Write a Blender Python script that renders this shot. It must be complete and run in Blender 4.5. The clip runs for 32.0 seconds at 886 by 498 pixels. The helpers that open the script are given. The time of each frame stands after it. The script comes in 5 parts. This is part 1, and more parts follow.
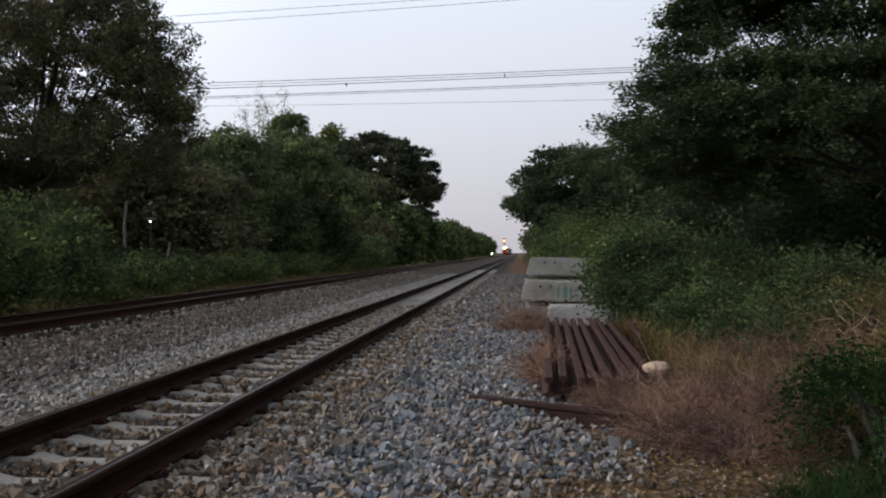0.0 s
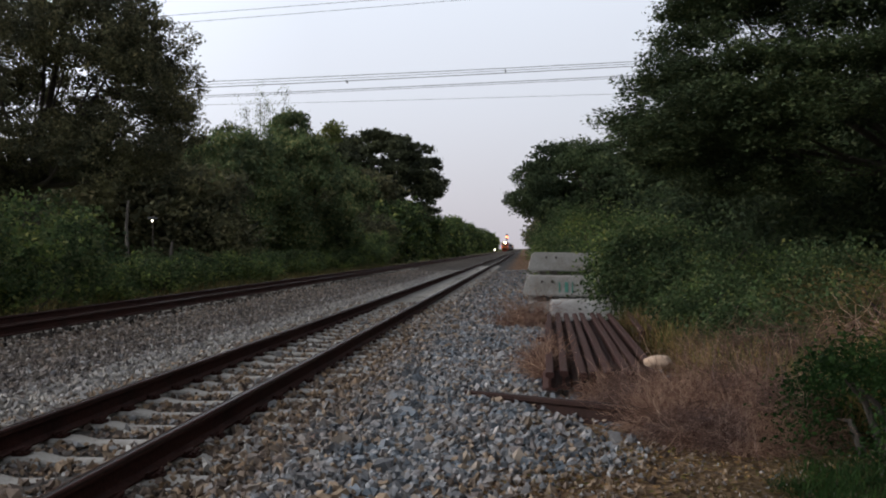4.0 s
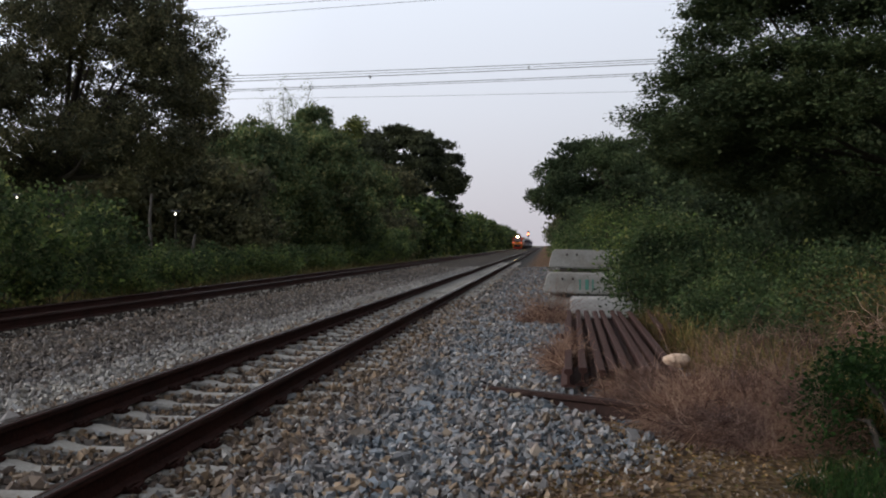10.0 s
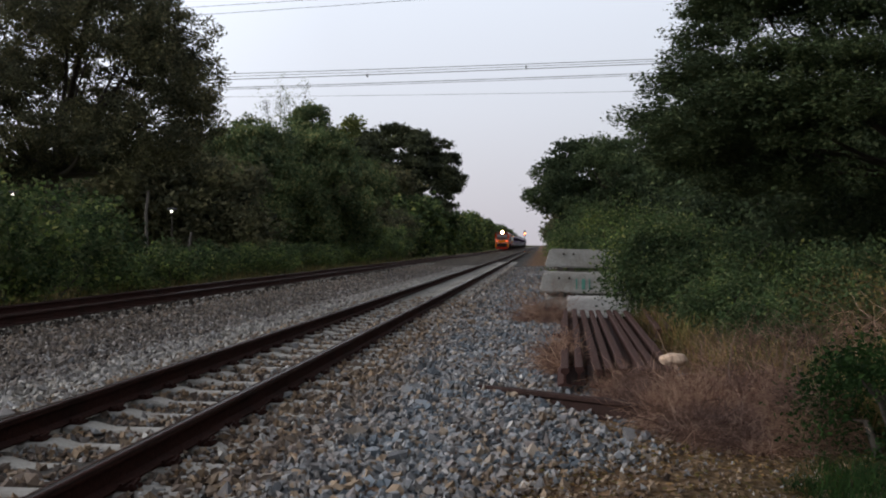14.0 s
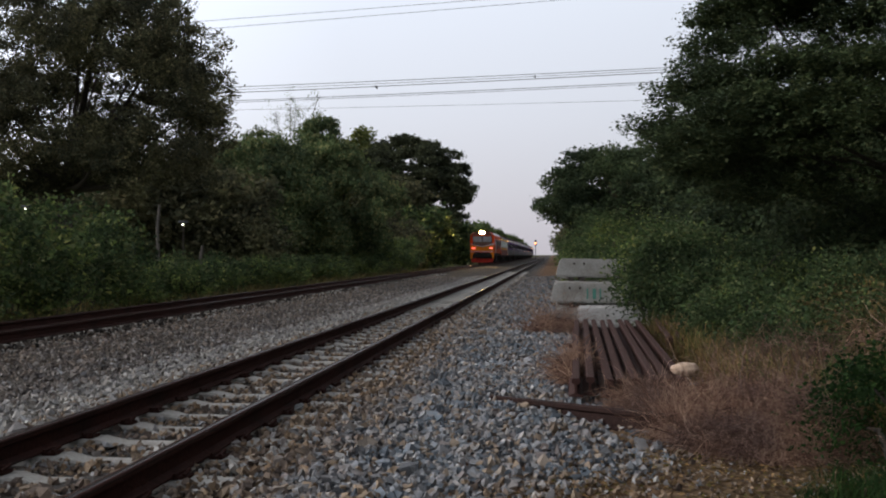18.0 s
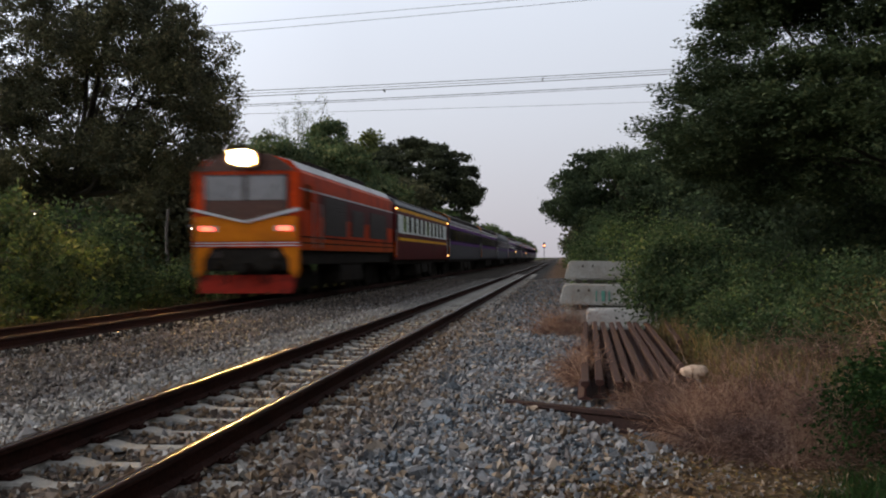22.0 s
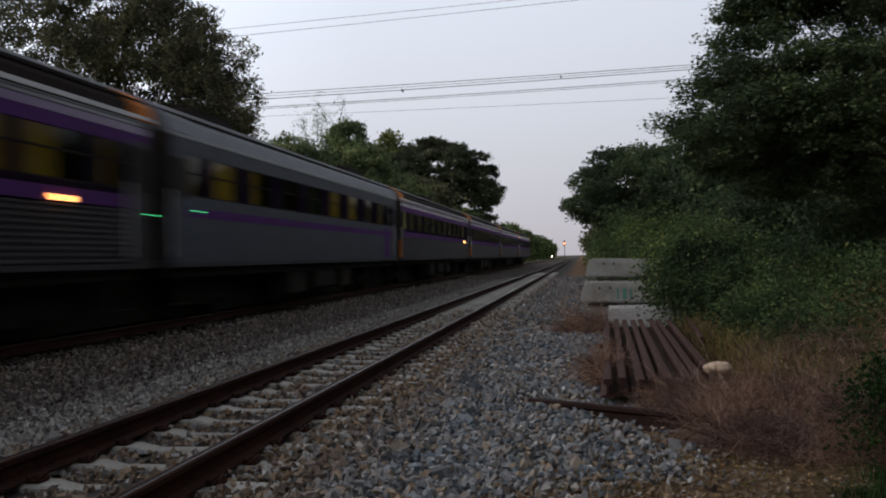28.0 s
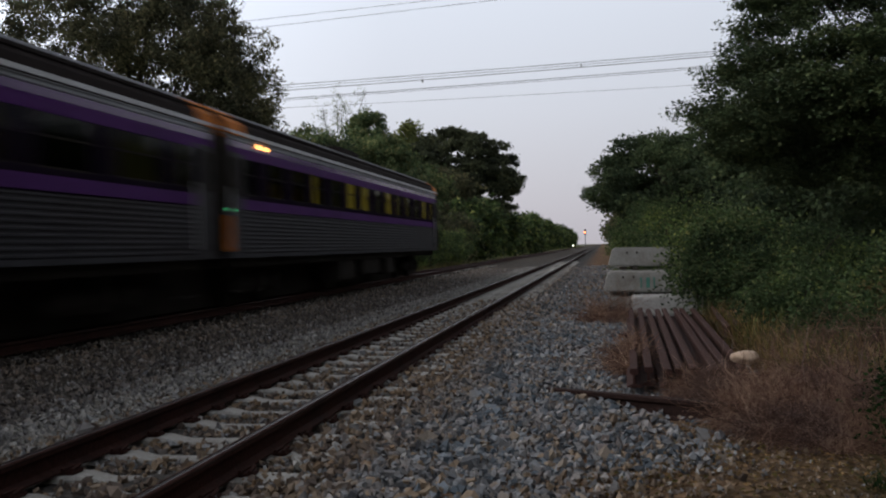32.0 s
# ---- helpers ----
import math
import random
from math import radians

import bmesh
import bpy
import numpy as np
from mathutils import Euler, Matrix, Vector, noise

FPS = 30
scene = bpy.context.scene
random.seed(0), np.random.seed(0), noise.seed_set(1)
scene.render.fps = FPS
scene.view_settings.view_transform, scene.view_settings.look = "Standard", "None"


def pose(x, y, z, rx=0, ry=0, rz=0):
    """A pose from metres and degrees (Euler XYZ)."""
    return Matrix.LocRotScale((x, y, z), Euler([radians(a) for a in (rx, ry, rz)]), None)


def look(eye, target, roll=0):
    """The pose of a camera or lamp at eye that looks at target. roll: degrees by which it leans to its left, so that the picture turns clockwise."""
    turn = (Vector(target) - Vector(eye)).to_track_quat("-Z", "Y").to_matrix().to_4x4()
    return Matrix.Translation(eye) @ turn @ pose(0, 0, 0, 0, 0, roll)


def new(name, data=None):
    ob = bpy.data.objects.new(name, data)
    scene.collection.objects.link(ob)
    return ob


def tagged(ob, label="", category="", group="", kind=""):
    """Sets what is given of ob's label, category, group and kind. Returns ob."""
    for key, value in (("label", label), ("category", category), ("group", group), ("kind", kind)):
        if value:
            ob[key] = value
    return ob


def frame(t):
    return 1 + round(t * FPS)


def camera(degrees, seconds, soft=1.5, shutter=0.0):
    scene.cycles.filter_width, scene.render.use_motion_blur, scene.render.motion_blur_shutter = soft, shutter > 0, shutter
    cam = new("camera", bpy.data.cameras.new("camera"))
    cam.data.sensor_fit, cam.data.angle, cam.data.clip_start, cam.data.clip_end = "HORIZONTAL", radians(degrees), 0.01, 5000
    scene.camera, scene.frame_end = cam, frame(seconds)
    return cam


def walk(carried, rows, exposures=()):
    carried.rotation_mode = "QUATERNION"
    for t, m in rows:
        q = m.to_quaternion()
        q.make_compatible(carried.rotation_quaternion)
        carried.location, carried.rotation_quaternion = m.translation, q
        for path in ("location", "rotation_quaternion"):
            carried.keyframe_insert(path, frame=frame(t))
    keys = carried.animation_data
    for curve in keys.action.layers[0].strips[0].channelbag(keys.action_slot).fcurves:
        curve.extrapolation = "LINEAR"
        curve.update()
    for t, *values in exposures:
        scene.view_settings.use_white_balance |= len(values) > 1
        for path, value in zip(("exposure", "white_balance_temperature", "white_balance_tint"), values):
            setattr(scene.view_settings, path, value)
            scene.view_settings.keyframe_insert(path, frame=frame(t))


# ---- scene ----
cam = camera(47.0, 32.0, soft=2.0, shutter=1.05)
PATH = [
    (0, -0.039, -0.039, 1.256, 4.34, 0.20, -0.13),
    (0.5, -0.033, -0.018, 1.249, 4.76, 0.35, 0.27),
    (1, -0.022, -0.007, 1.250, 5.07, -0.08, 0.53),
    (1.5, -0.017, -0.000, 1.243, 5.24, -0.03, 0.60),
    (2, -0.009, 0.002, 1.243, 4.89, -0.30, 0.57),
    (2.5, -0.011, -0.010, 1.248, 4.74, -0.40, 0.61),
    (3, -0.004, -0.005, 1.246, 4.65, -0.27, 0.63),
    (3.5, -0.009, -0.003, 1.247, 4.55, -0.13, 0.55),
    (5.5, 0.000, -0.006, 1.250, 4.62, 0.36, 0.16),
    (6, 0.003, -0.021, 1.249, 4.63, 0.40, 0.19),
    (6.5, -0.000, -0.012, 1.243, 4.80, 0.39, 0.18),
    (7, -0.009, -0.001, 1.237, 4.97, 0.21, 0.14),
    (7.5, -0.002, -0.005, 1.241, 5.22, -0.02, 0.19),
    (8, 0.003, -0.004, 1.240, 5.24, -0.07, 0.10),
    (8.5, 0.003, -0.007, 1.240, 5.31, -0.21, 0.09),
    (9, 0.000, 0.000, 1.235, 5.48, -0.25, 0.00),
    (9.5, -0.001, -0.008, 1.242, 5.62, -0.30, -0.09),
    (10, 0.001, -0.024, 1.243, 5.70, -0.21, -0.20),
    (10.5, -0.005, -0.021, 1.242, 5.65, -0.12, -0.33),
    (11, -0.008, -0.009, 1.240, 5.66, -0.20, -0.40),
    (11.5, -0.004, -0.010, 1.241, 5.72, -0.15, -0.41),
    (12, 0.000, -0.013, 1.240, 5.70, -0.16, -0.37),
    (12.5, -0.001, -0.012, 1.245, 5.65, -0.07, -0.40),
    (13, -0.003, -0.017, 1.245, 5.56, -0.01, -0.41),
    (13.5, -0.002, -0.018, 1.241, 5.48, -0.15, -0.41),
    (14, -0.004, -0.016, 1.239, 5.50, -0.26, -0.45),
    (14.5, 0.000, -0.031, 1.243, 5.60, -0.26, -0.48),
    (16.5, 0.008, -0.022, 1.248, 5.86, 0.09, -0.20),
    (17, 0.006, -0.006, 1.243, 5.94, 0.20, -0.15),
    (17.5, 0.014, -0.019, 1.245, 5.92, 0.26, -0.05),
    (18, 0.006, -0.019, 1.243, 6.11, 0.33, 0.04),
    (18.5, 0.004, -0.014, 1.244, 6.19, -0.03, 0.01),
    (19, 0.005, -0.012, 1.238, 6.22, -0.07, 0.06),
    (19.5, 0.009, -0.028, 1.248, 6.24, 0.24, 0.09),
    (20, 0.012, -0.025, 1.249, 6.37, 0.73, 0.27),
    (20.5, 0.011, -0.024, 1.247, 6.13, 0.74, 0.26),
    (21, 0.010, -0.017, 1.245, 6.06, 0.70, 0.20),
    (21.5, 0.008, -0.018, 1.247, 6.25, 0.58, 0.15),
    (22, 0.007, -0.006, 1.246, 6.59, 0.49, 0.30),
    (22.5, 0.010, -0.006, 1.247, 6.86, 0.57, 0.41),
    (23, 0.004, -0.004, 1.246, 6.92, 0.62, 0.44),
    (23.5, 0.003, -0.005, 1.248, 7.36, 0.88, 0.51),
    (24, -0.002, -0.014, 1.252, 7.99, 1.31, 0.57),
    (24.5, -0.005, -0.027, 1.253, 8.05, 1.36, 0.54),
    (26.5, 0.019, -0.002, 1.252, 7.85, 0.82, 1.09),
    (27, 0.017, 0.002, 1.250, 7.63, 0.67, 1.14),
    (27.5, 0.009, 0.011, 1.241, 7.63, 0.57, 1.12),
    (28, 0.006, -0.010, 1.247, 7.73, 0.47, 1.03),
    (28.5, -0.001, -0.008, 1.245, 7.52, 0.38, 0.78),
    (29, -0.002, -0.005, 1.247, 7.48, 0.37, 0.65),
    (29.5, 0.000, -0.005, 1.248, 7.61, 0.49, 0.74),
    (30, 0.002, -0.004, 1.247, 7.88, 0.43, 0.88),
    (30.5, -0.003, 0.010, 1.247, 8.45, 0.26, 1.13),
    (31, -0.011, 0.007, 1.250, 8.93, 0.43, 1.39),
    (31.5, -0.018, -0.008, 1.249, 9.08, 0.40, 1.57),
    (32, -0.034, -0.033, 1.257, 8.87, -0.08, 1.44),
]
EXPOSURES = [(0, 0.09), (17, 0.09), (21, 0.02), (24, -0.05), (32, -0.06)]
walk(cam, [(t, pose(x, y, z, 90 + tilt, lean, turn)) for t, x, y, z, turn, tilt, lean in PATH], EXPOSURES)

# ---- sky and light: an overcast dusk ----
world = bpy.data.worlds.new("dusk_sky")
scene.world = world
world.use_nodes = True
wn = world.node_tree
sky = wn.nodes.new("ShaderNodeTexSky")
sky.sky_type, sky.sun_disc = "NISHITA", False
sky.sun_elevation, sky.sun_rotation = radians(6), radians(-80)
sky.air_density, sky.dust_density, sky.ozone_density = 1.0, 3.0, 2.0
wash = wn.nodes.new("ShaderNodeMixRGB")
wash.inputs[0].default_value = 0.8
haze = wn.nodes.new("ShaderNodeValToRGB")
geo_w = wn.nodes.new("ShaderNodeTexCoord")
sep_w = wn.nodes.new("ShaderNodeSeparateXYZ")
wn.links.new(geo_w.outputs["Generated"], sep_w.inputs[0])
wn.links.new(sep_w.outputs["Z"], haze.inputs[0])
for _ in range(3):
    haze.color_ramp.elements.new(0.5)
stops = ((0.0, (6.2, 5.9, 6.5)), (0.13, (7.75, 7.98, 8.9)), (0.27, (9.0, 9.6, 10.85)), (0.5, (5.95, 6.15, 6.6)), (1.0, (3.0, 3.0, 3.25)))
for e, (p, c) in zip(haze.color_ramp.elements, stops):
    e.position, e.color = p, (*c, 1)
# the western side, beyond the main line, is the brighter one
west_in = wn.nodes.new("ShaderNodeMapRange")
west_in.inputs["From Min"].default_value, west_in.inputs["From Max"].default_value = -1.0, 1.0
wn.links.new(sep_w.outputs["X"], west_in.inputs["Value"])
west = wn.nodes.new("ShaderNodeValToRGB")
for _ in range(3):
    west.color_ramp.elements.new(0.5)
for e, (p, c) in zip(west.color_ramp.elements, ((0.0, 3.2), (0.3, 1.35), (0.4, 1.1), (0.62, 0.97), (1.0, 0.85))):
    e.position, e.color = p, (c, c, c, 1)
wn.links.new(west_in.outputs[0], west.inputs[0])
tilt_w = wn.nodes.new("ShaderNodeMixRGB")
tilt_w.blend_type, tilt_w.inputs[0].default_value = "MULTIPLY", 1.0
wn.links.new(sky.outputs[0], wash.inputs[1])
wn.links.new(haze.outputs[0], wash.inputs[2])
wn.links.new(wash.outputs[0], tilt_w.inputs[1])
wn.links.new(west.outputs[0], tilt_w.inputs[2])
wn.links.new(tilt_w.outputs[0], wn.nodes["Background"].inputs[0])
wn.nodes["Background"].inputs[1].default_value = 0.1

sun = new("sun", bpy.data.lights.new("sun", "SUN"))
sun.data.energy, sun.data.angle, sun.data.color = 0.95, radians(32), (1.0, 0.93, 0.87)
sun.matrix_basis = look((0, 0, 0), (0.95, 0.15, -0.65))


# ---- materials ----
def shader(name, rough=0.8, metal=0.0):
    m = bpy.data.materials.new(name)
    m.use_nodes = True
    b = m.node_tree.nodes["Principled BSDF"]
    b.inputs["Roughness"].default_value, b.inputs["Metallic"].default_value = rough, metal
    return m, m.node_tree, b


def ramp_of(nt, fac, stops):
    r = nt.nodes.new("ShaderNodeValToRGB")
    while len(r.color_ramp.elements) < len(stops):
        r.color_ramp.elements.new(0.5)
    for e, (p, c) in zip(r.color_ramp.elements, stops):
        e.position, e.color = p, (*c, 1)
    nt.links.new(fac, r.inputs[0])
    return r.outputs[0]


def noise_of(nt, scale, detail=4.0, coords="Object", rough=0.6, stretch=None):
    tc = nt.nodes.new("ShaderNodeTexCoord")
    n = nt.nodes.new("ShaderNodeTexNoise")
    n.inputs["Scale"].default_value, n.inputs["Detail"].default_value, n.inputs["Roughness"].default_value = scale, detail, rough
    src = tc.outputs[coords]
    if stretch:
        mp = nt.nodes.new("ShaderNodeMapping")
        mp.inputs["Scale"].default_value = stretch
        nt.links.new(src, mp.inputs[0])
        src = mp.outputs[0]
    nt.links.new(src, n.inputs["Vector"])
    return n.outputs["Fac"]


def blend(nt, fac, a, b, how="MIX"):
    x = nt.nodes.new("ShaderNodeMixRGB")
    x.blend_type = how
    for k, v in enumerate((fac, a, b)):
        if isinstance(v, (int, float)):
            x.inputs[k].default_value = v
        elif isinstance(v, tuple):
            x.inputs[k].default_value = (*v, 1)
        else:
            nt.links.new(v, x.inputs[k])
    return x.outputs[0]


def bumped(nt, b, height, strength, distance=0.02):
    n = nt.nodes.new("ShaderNodeBump")
    n.inputs["Strength"].default_value, n.inputs["Distance"].default_value = strength, distance
    nt.links.new(height, n.inputs["Height"])
    nt.links.new(n.outputs[0], b.inputs["Normal"])


def worn(name, c1, c2, fine=30.0, coarse=2.0, rough=0.8, metal=0.0, bump=0.3, stretch=None, dirt=(0.05, 0.045, 0.04), dirty=0.35, piece=0.0, spec=0.5):
    """A surface with fine grain, larger stains, some relief, and a little change from piece to piece."""
    m, nt, b = shader(name, rough, metal)
    b.inputs["Specular IOR Level"].default_value = spec
    g = noise_of(nt, fine, 5, stretch=stretch)
    base = ramp_of(nt, g, [(0.3, c1), (0.7, c2)])
    s = ramp_of(nt, noise_of(nt, coarse, 6, stretch=stretch), [(0.45, (0, 0, 0)), (0.75, (dirty,) * 3)])
    col = blend(nt, s, base, dirt)
    if piece:
        oi = nt.nodes.new("ShaderNodeObjectInfo")
        col = blend(nt, piece, col, ramp_of(nt, oi.outputs["Random"], [(0, (0.45,) * 3), (1, (1.0,) * 3)]), "MULTIPLY")
    nt.links.new(col, b.inputs["Base Color"])
    if bump:
        bumped(nt, b, g, bump)
    return m


def foliage(name, stops, rough=0.8, spread=0.35, lively=False):
    """Leaves: each one its own tone, larger patches of tone across the crown, some light through the blade."""
    m, nt, b = shader(name, rough)
    b.inputs["Specular IOR Level"].default_value = 0.12
    geo = nt.nodes.new("ShaderNodeNewGeometry")
    tone = ramp_of(nt, geo.outputs["Random Per Island"], stops)
    patch = ramp_of(nt, noise_of(nt, spread, 3), [(0.36, (0.34, 0.38, 0.42)), (0.52, (0.9, 0.9, 0.85)), (0.64, (1.85, 1.65, 1.1))] if lively else [(0.32, (0.42, 0.44, 0.48)), (0.68, (1.4, 1.32, 1.05))])
    col = blend(nt, 1.0, tone, patch, "MULTIPLY")
    nt.links.new(col, b.inputs["Base Color"])
    tr = nt.nodes.new("ShaderNodeBsdfTranslucent")
    nt.links.new(col, tr.inputs["Color"])
    mx = nt.nodes.new("ShaderNodeMixShader")
    mx.inputs[0].default_value = 0.25
    nt.links.new(b.outputs[0], mx.inputs[1])
    nt.links.new(tr.outputs[0], mx.inputs[2])
    nt.links.new(mx.outputs[0], nt.nodes["Material Output"].inputs[0])
    return m


def glow(name, colour, strength):
    m, nt, b = shader(name, 0.4)
    b.inputs["Base Color"].default_value = (*colour, 1)
    b.inputs["Emission Color"].default_value = (*colour, 1)
    b.inputs["Emission Strength"].default_value = strength
    return m


def stone_mat(name, stops, spot=0.6, other=None, edge=(0.0, 1.0)):
    """Crushed stone, each its own tone; where other is given, patches of it take over towards x = edge[0] from edge[1]."""
    m, nt, b = shader(name, 0.9)
    b.inputs["Specular IOR Level"].default_value = 0.25
    geo = nt.nodes.new("ShaderNodeNewGeometry")
    tone = ramp_of(nt, geo.outputs["Random Per Island"], stops)
    if other:
        tc = nt.nodes.new("ShaderNodeTexCoord")
        sp = nt.nodes.new("ShaderNodeSeparateXYZ")
        nt.links.new(tc.outputs["Object"], sp.inputs[0])
        mr = nt.nodes.new("ShaderNodeMapRange")
        mr.inputs["From Min"].default_value, mr.inputs["From Max"].default_value = edge
        nt.links.new(sp.outputs["X"], mr.inputs["Value"])
        patchy = blend(nt, 0.42, mr.outputs[0], ramp_of(nt, noise_of(nt, 1.6, 5, rough=0.7), [(0.4, (0, 0, 0)), (0.6, (1, 1, 1))]))
        tone = blend(nt, patchy, ramp_of(nt, geo.outputs["Random Per Island"], other), tone)
    g = noise_of(nt, 45, 4)
    col = blend(nt, spot, tone, ramp_of(nt, g, [(0.3, (0.6, 0.58, 0.55)), (0.7, (1.15, 1.15, 1.15))]), "MULTIPLY")
    nt.links.new(col, b.inputs["Base Color"])
    bumped(nt, b, g, 0.25, 0.01)
    return m


TAN = [(0.0, (0.063, 0.049, 0.044)), (0.25, (0.173, 0.129, 0.096)), (0.45, (0.347, 0.262, 0.186)), (0.6, (0.234, 0.150, 0.093)), (0.75, (0.269, 0.262, 0.262)), (0.88, (0.463, 0.347, 0.231)), (0.95, (0.165, 0.082, 0.050)), (1.0, (0.591, 0.527, 0.437))]
BLUE = [(0.0, (0.065, 0.082, 0.100)), (0.25, (0.155, 0.190, 0.225)), (0.5, (0.255, 0.290, 0.329)), (0.7, (0.326, 0.340, 0.354)), (0.82, (0.320, 0.250, 0.180)), (0.9, (0.125, 0.104, 0.097)), (0.97, (0.419, 0.419, 0.433)), (1.0, (0.660, 0.660, 0.660))]
STONE = stone_mat("crushed_stone", BLUE, other=TAN, edge=(-1.95, -0.95))
STAINED = stone_mat("stained_stone", [(0.0, (0.073, 0.058, 0.050)), (0.3, (0.182, 0.143, 0.119)), (0.55, (0.317, 0.245, 0.175)), (0.75, (0.272, 0.187, 0.119)), (0.9, (0.231, 0.245, 0.265)), (1.0, (0.495, 0.488, 0.466))])
PALE = stone_mat("fresh_stone", [(0.0, (0.209, 0.204, 0.204)), (0.4, (0.319, 0.314, 0.308)), (0.75, (0.385, 0.358, 0.319)), (1.0, (0.550, 0.539, 0.517))])
GRIMY = stone_mat("oil_darkened_stone", [(0.0, (0.025, 0.022, 0.02)), (0.5, (0.06, 0.052, 0.046)), (0.85, (0.095, 0.08, 0.068)), (1.0, (0.16, 0.14, 0.12))])
RUST = worn("rusty_steel", (0.028, 0.011, 0.009), (0.066, 0.026, 0.02), 34, 2.2, 0.85, 0.0, 0.5, dirt=(0.014, 0.009, 0.008), dirty=0.8, spec=0.1)
RAILTOP = worn("worn_rail_head", (0.018, 0.012, 0.01), (0.034, 0.023, 0.02), 40, 1.5, 0.26, 0.1, 0.04, stretch=(1, 0.05, 1), dirt=(0.025, 0.016, 0.013), dirty=0.5, spec=0.035)
MAINSTONE = stone_mat("grey_brown_stone", [(0.0, (0.063, 0.057, 0.057)), (0.3, (0.148, 0.141, 0.144)), (0.55, (0.257, 0.239, 0.226)), (0.75, (0.217, 0.192, 0.171)), (0.9, (0.228, 0.244, 0.267)), (1.0, (0.479, 0.479, 0.479))], other=TAN, edge=(-8.2, -5.0))
OLDRAIL = worn("old_stacked_rail", (0.038, 0.018, 0.016), (0.085, 0.042, 0.034), 50, 3, 0.8, 0.2, 0.4, dirt=(0.04, 0.025, 0.02), spec=0.15)
DARKRUST = worn("dark_rusty_steel", (0.02, 0.012, 0.011), (0.045, 0.024, 0.02), 40, 4, 0.8, 0.1, 0.4, dirt=(0.012, 0.009, 0.008), spec=0.1)
CONCRETE = worn("weathered_concrete", (0.3, 0.29, 0.27), (0.44, 0.43, 0.4), 35, 3, 0.9, 0, 0.4, dirt=(0.14, 0.11, 0.08), dirty=0.6, piece=0.4)
PALECONC = worn("pale_concrete", (0.42, 0.41, 0.4), (0.58, 0.57, 0.55), 25, 4, 0.9, 0, 0.3, dirt=(0.22, 0.19, 0.15), dirty=0.45)
BARK = worn("bark", (0.030, 0.024, 0.019), (0.072, 0.060, 0.048), 12, 2, 0.95, 0, 0.8, stretch=(4, 4, 0.6))
PALEBARK = worn("pale_bark", (0.065, 0.058, 0.05), (0.13, 0.115, 0.1), 12, 2, 0.95, 0, 0.8, stretch=(4, 4, 0.6))
ROCK = worn("pale_rock", (0.5, 0.36, 0.25), (0.68, 0.52, 0.4), 14, 3, 0.9, 0, 0.5, dirt=(0.3, 0.2, 0.13))
STRAW = foliage("dry_stems", [(0, (0.071, 0.042, 0.038)), (0.35, (0.174, 0.103, 0.088)), (0.75, (0.316, 0.208, 0.182)), (1, (0.536, 0.388, 0.334))], 0.85, 1.6)
LEAF_DARK = foliage("dark_leaves", [(0, (0.062, 0.066, 0.044)), (0.6, (0.108, 0.116, 0.071)), (1, (0.193, 0.177, 0.112))])
LEAF_RAIN = foliage("rain_tree_leaves", [(0, (0.035, 0.054, 0.033)), (0.6, (0.060, 0.092, 0.049)), (1, (0.111, 0.136, 0.077))])
LEAF_BAMBOO = foliage("bamboo_leaves", [(0, (0.069, 0.112, 0.063)), (0.6, (0.137, 0.188, 0.099)), (1, (0.269, 0.274, 0.140))])
LEAF_BUSH = foliage("shrub_leaves", [(0, (0.046, 0.073, 0.032)), (0.6, (0.085, 0.132, 0.054)), (1, (0.171, 0.189, 0.088))], spread=1.1, lively=True)
LEAF_FRESH = foliage("fresh_green_leaves", [(0, (0.013, 0.033, 0.01)), (0.6, (0.024, 0.057, 0.016)), (1, (0.044, 0.09, 0.026))], spread=1.5)
# leaf tone darkened for the crown's shade, then lifted for distance haze
LEAF_UMBRELLA_SHADE = foliage("shaded_umbrella_tree_leaves", [(0, (0.042, 0.052, 0.036)), (0.6, (0.068, 0.082, 0.054)), (1, (0.115, 0.128, 0.078))])
LEAF_LIGHT = foliage("light_yellow_green_leaves", [(0, (0.12, 0.15, 0.055)), (0.6, (0.21, 0.25, 0.09)), (1, (0.3, 0.31, 0.13))])
LEAF_WEED = foliage("olive_weed_leaves", [(0, (0.045, 0.055, 0.024)), (0.5, (0.1, 0.1, 0.04)), (0.8, (0.17, 0.135, 0.06)), (1, (0.24, 0.165, 0.085))], spread=1.2)
GRASS = foliage("grass_blades", [(0, (0.055, 0.082, 0.028)), (0.4, (0.12, 0.135, 0.044)), (0.65, (0.25, 0.185, 0.085)), (1, (0.4, 0.265, 0.15))], 0.7, 0.6)
RUSSET = foliage("russet_grass", [(0, (0.075, 0.053, 0.024)), (0.35, (0.163, 0.106, 0.050)), (0.6, (0.111, 0.113, 0.036)), (0.8, (0.222, 0.140, 0.072)), (1, (0.355, 0.239, 0.132))], 0.8, 0.9)
WIRE = worn("cable", (0.06, 0.06, 0.065), (0.1, 0.1, 0.11), 30, 3, 0.6, 0.2, 0)

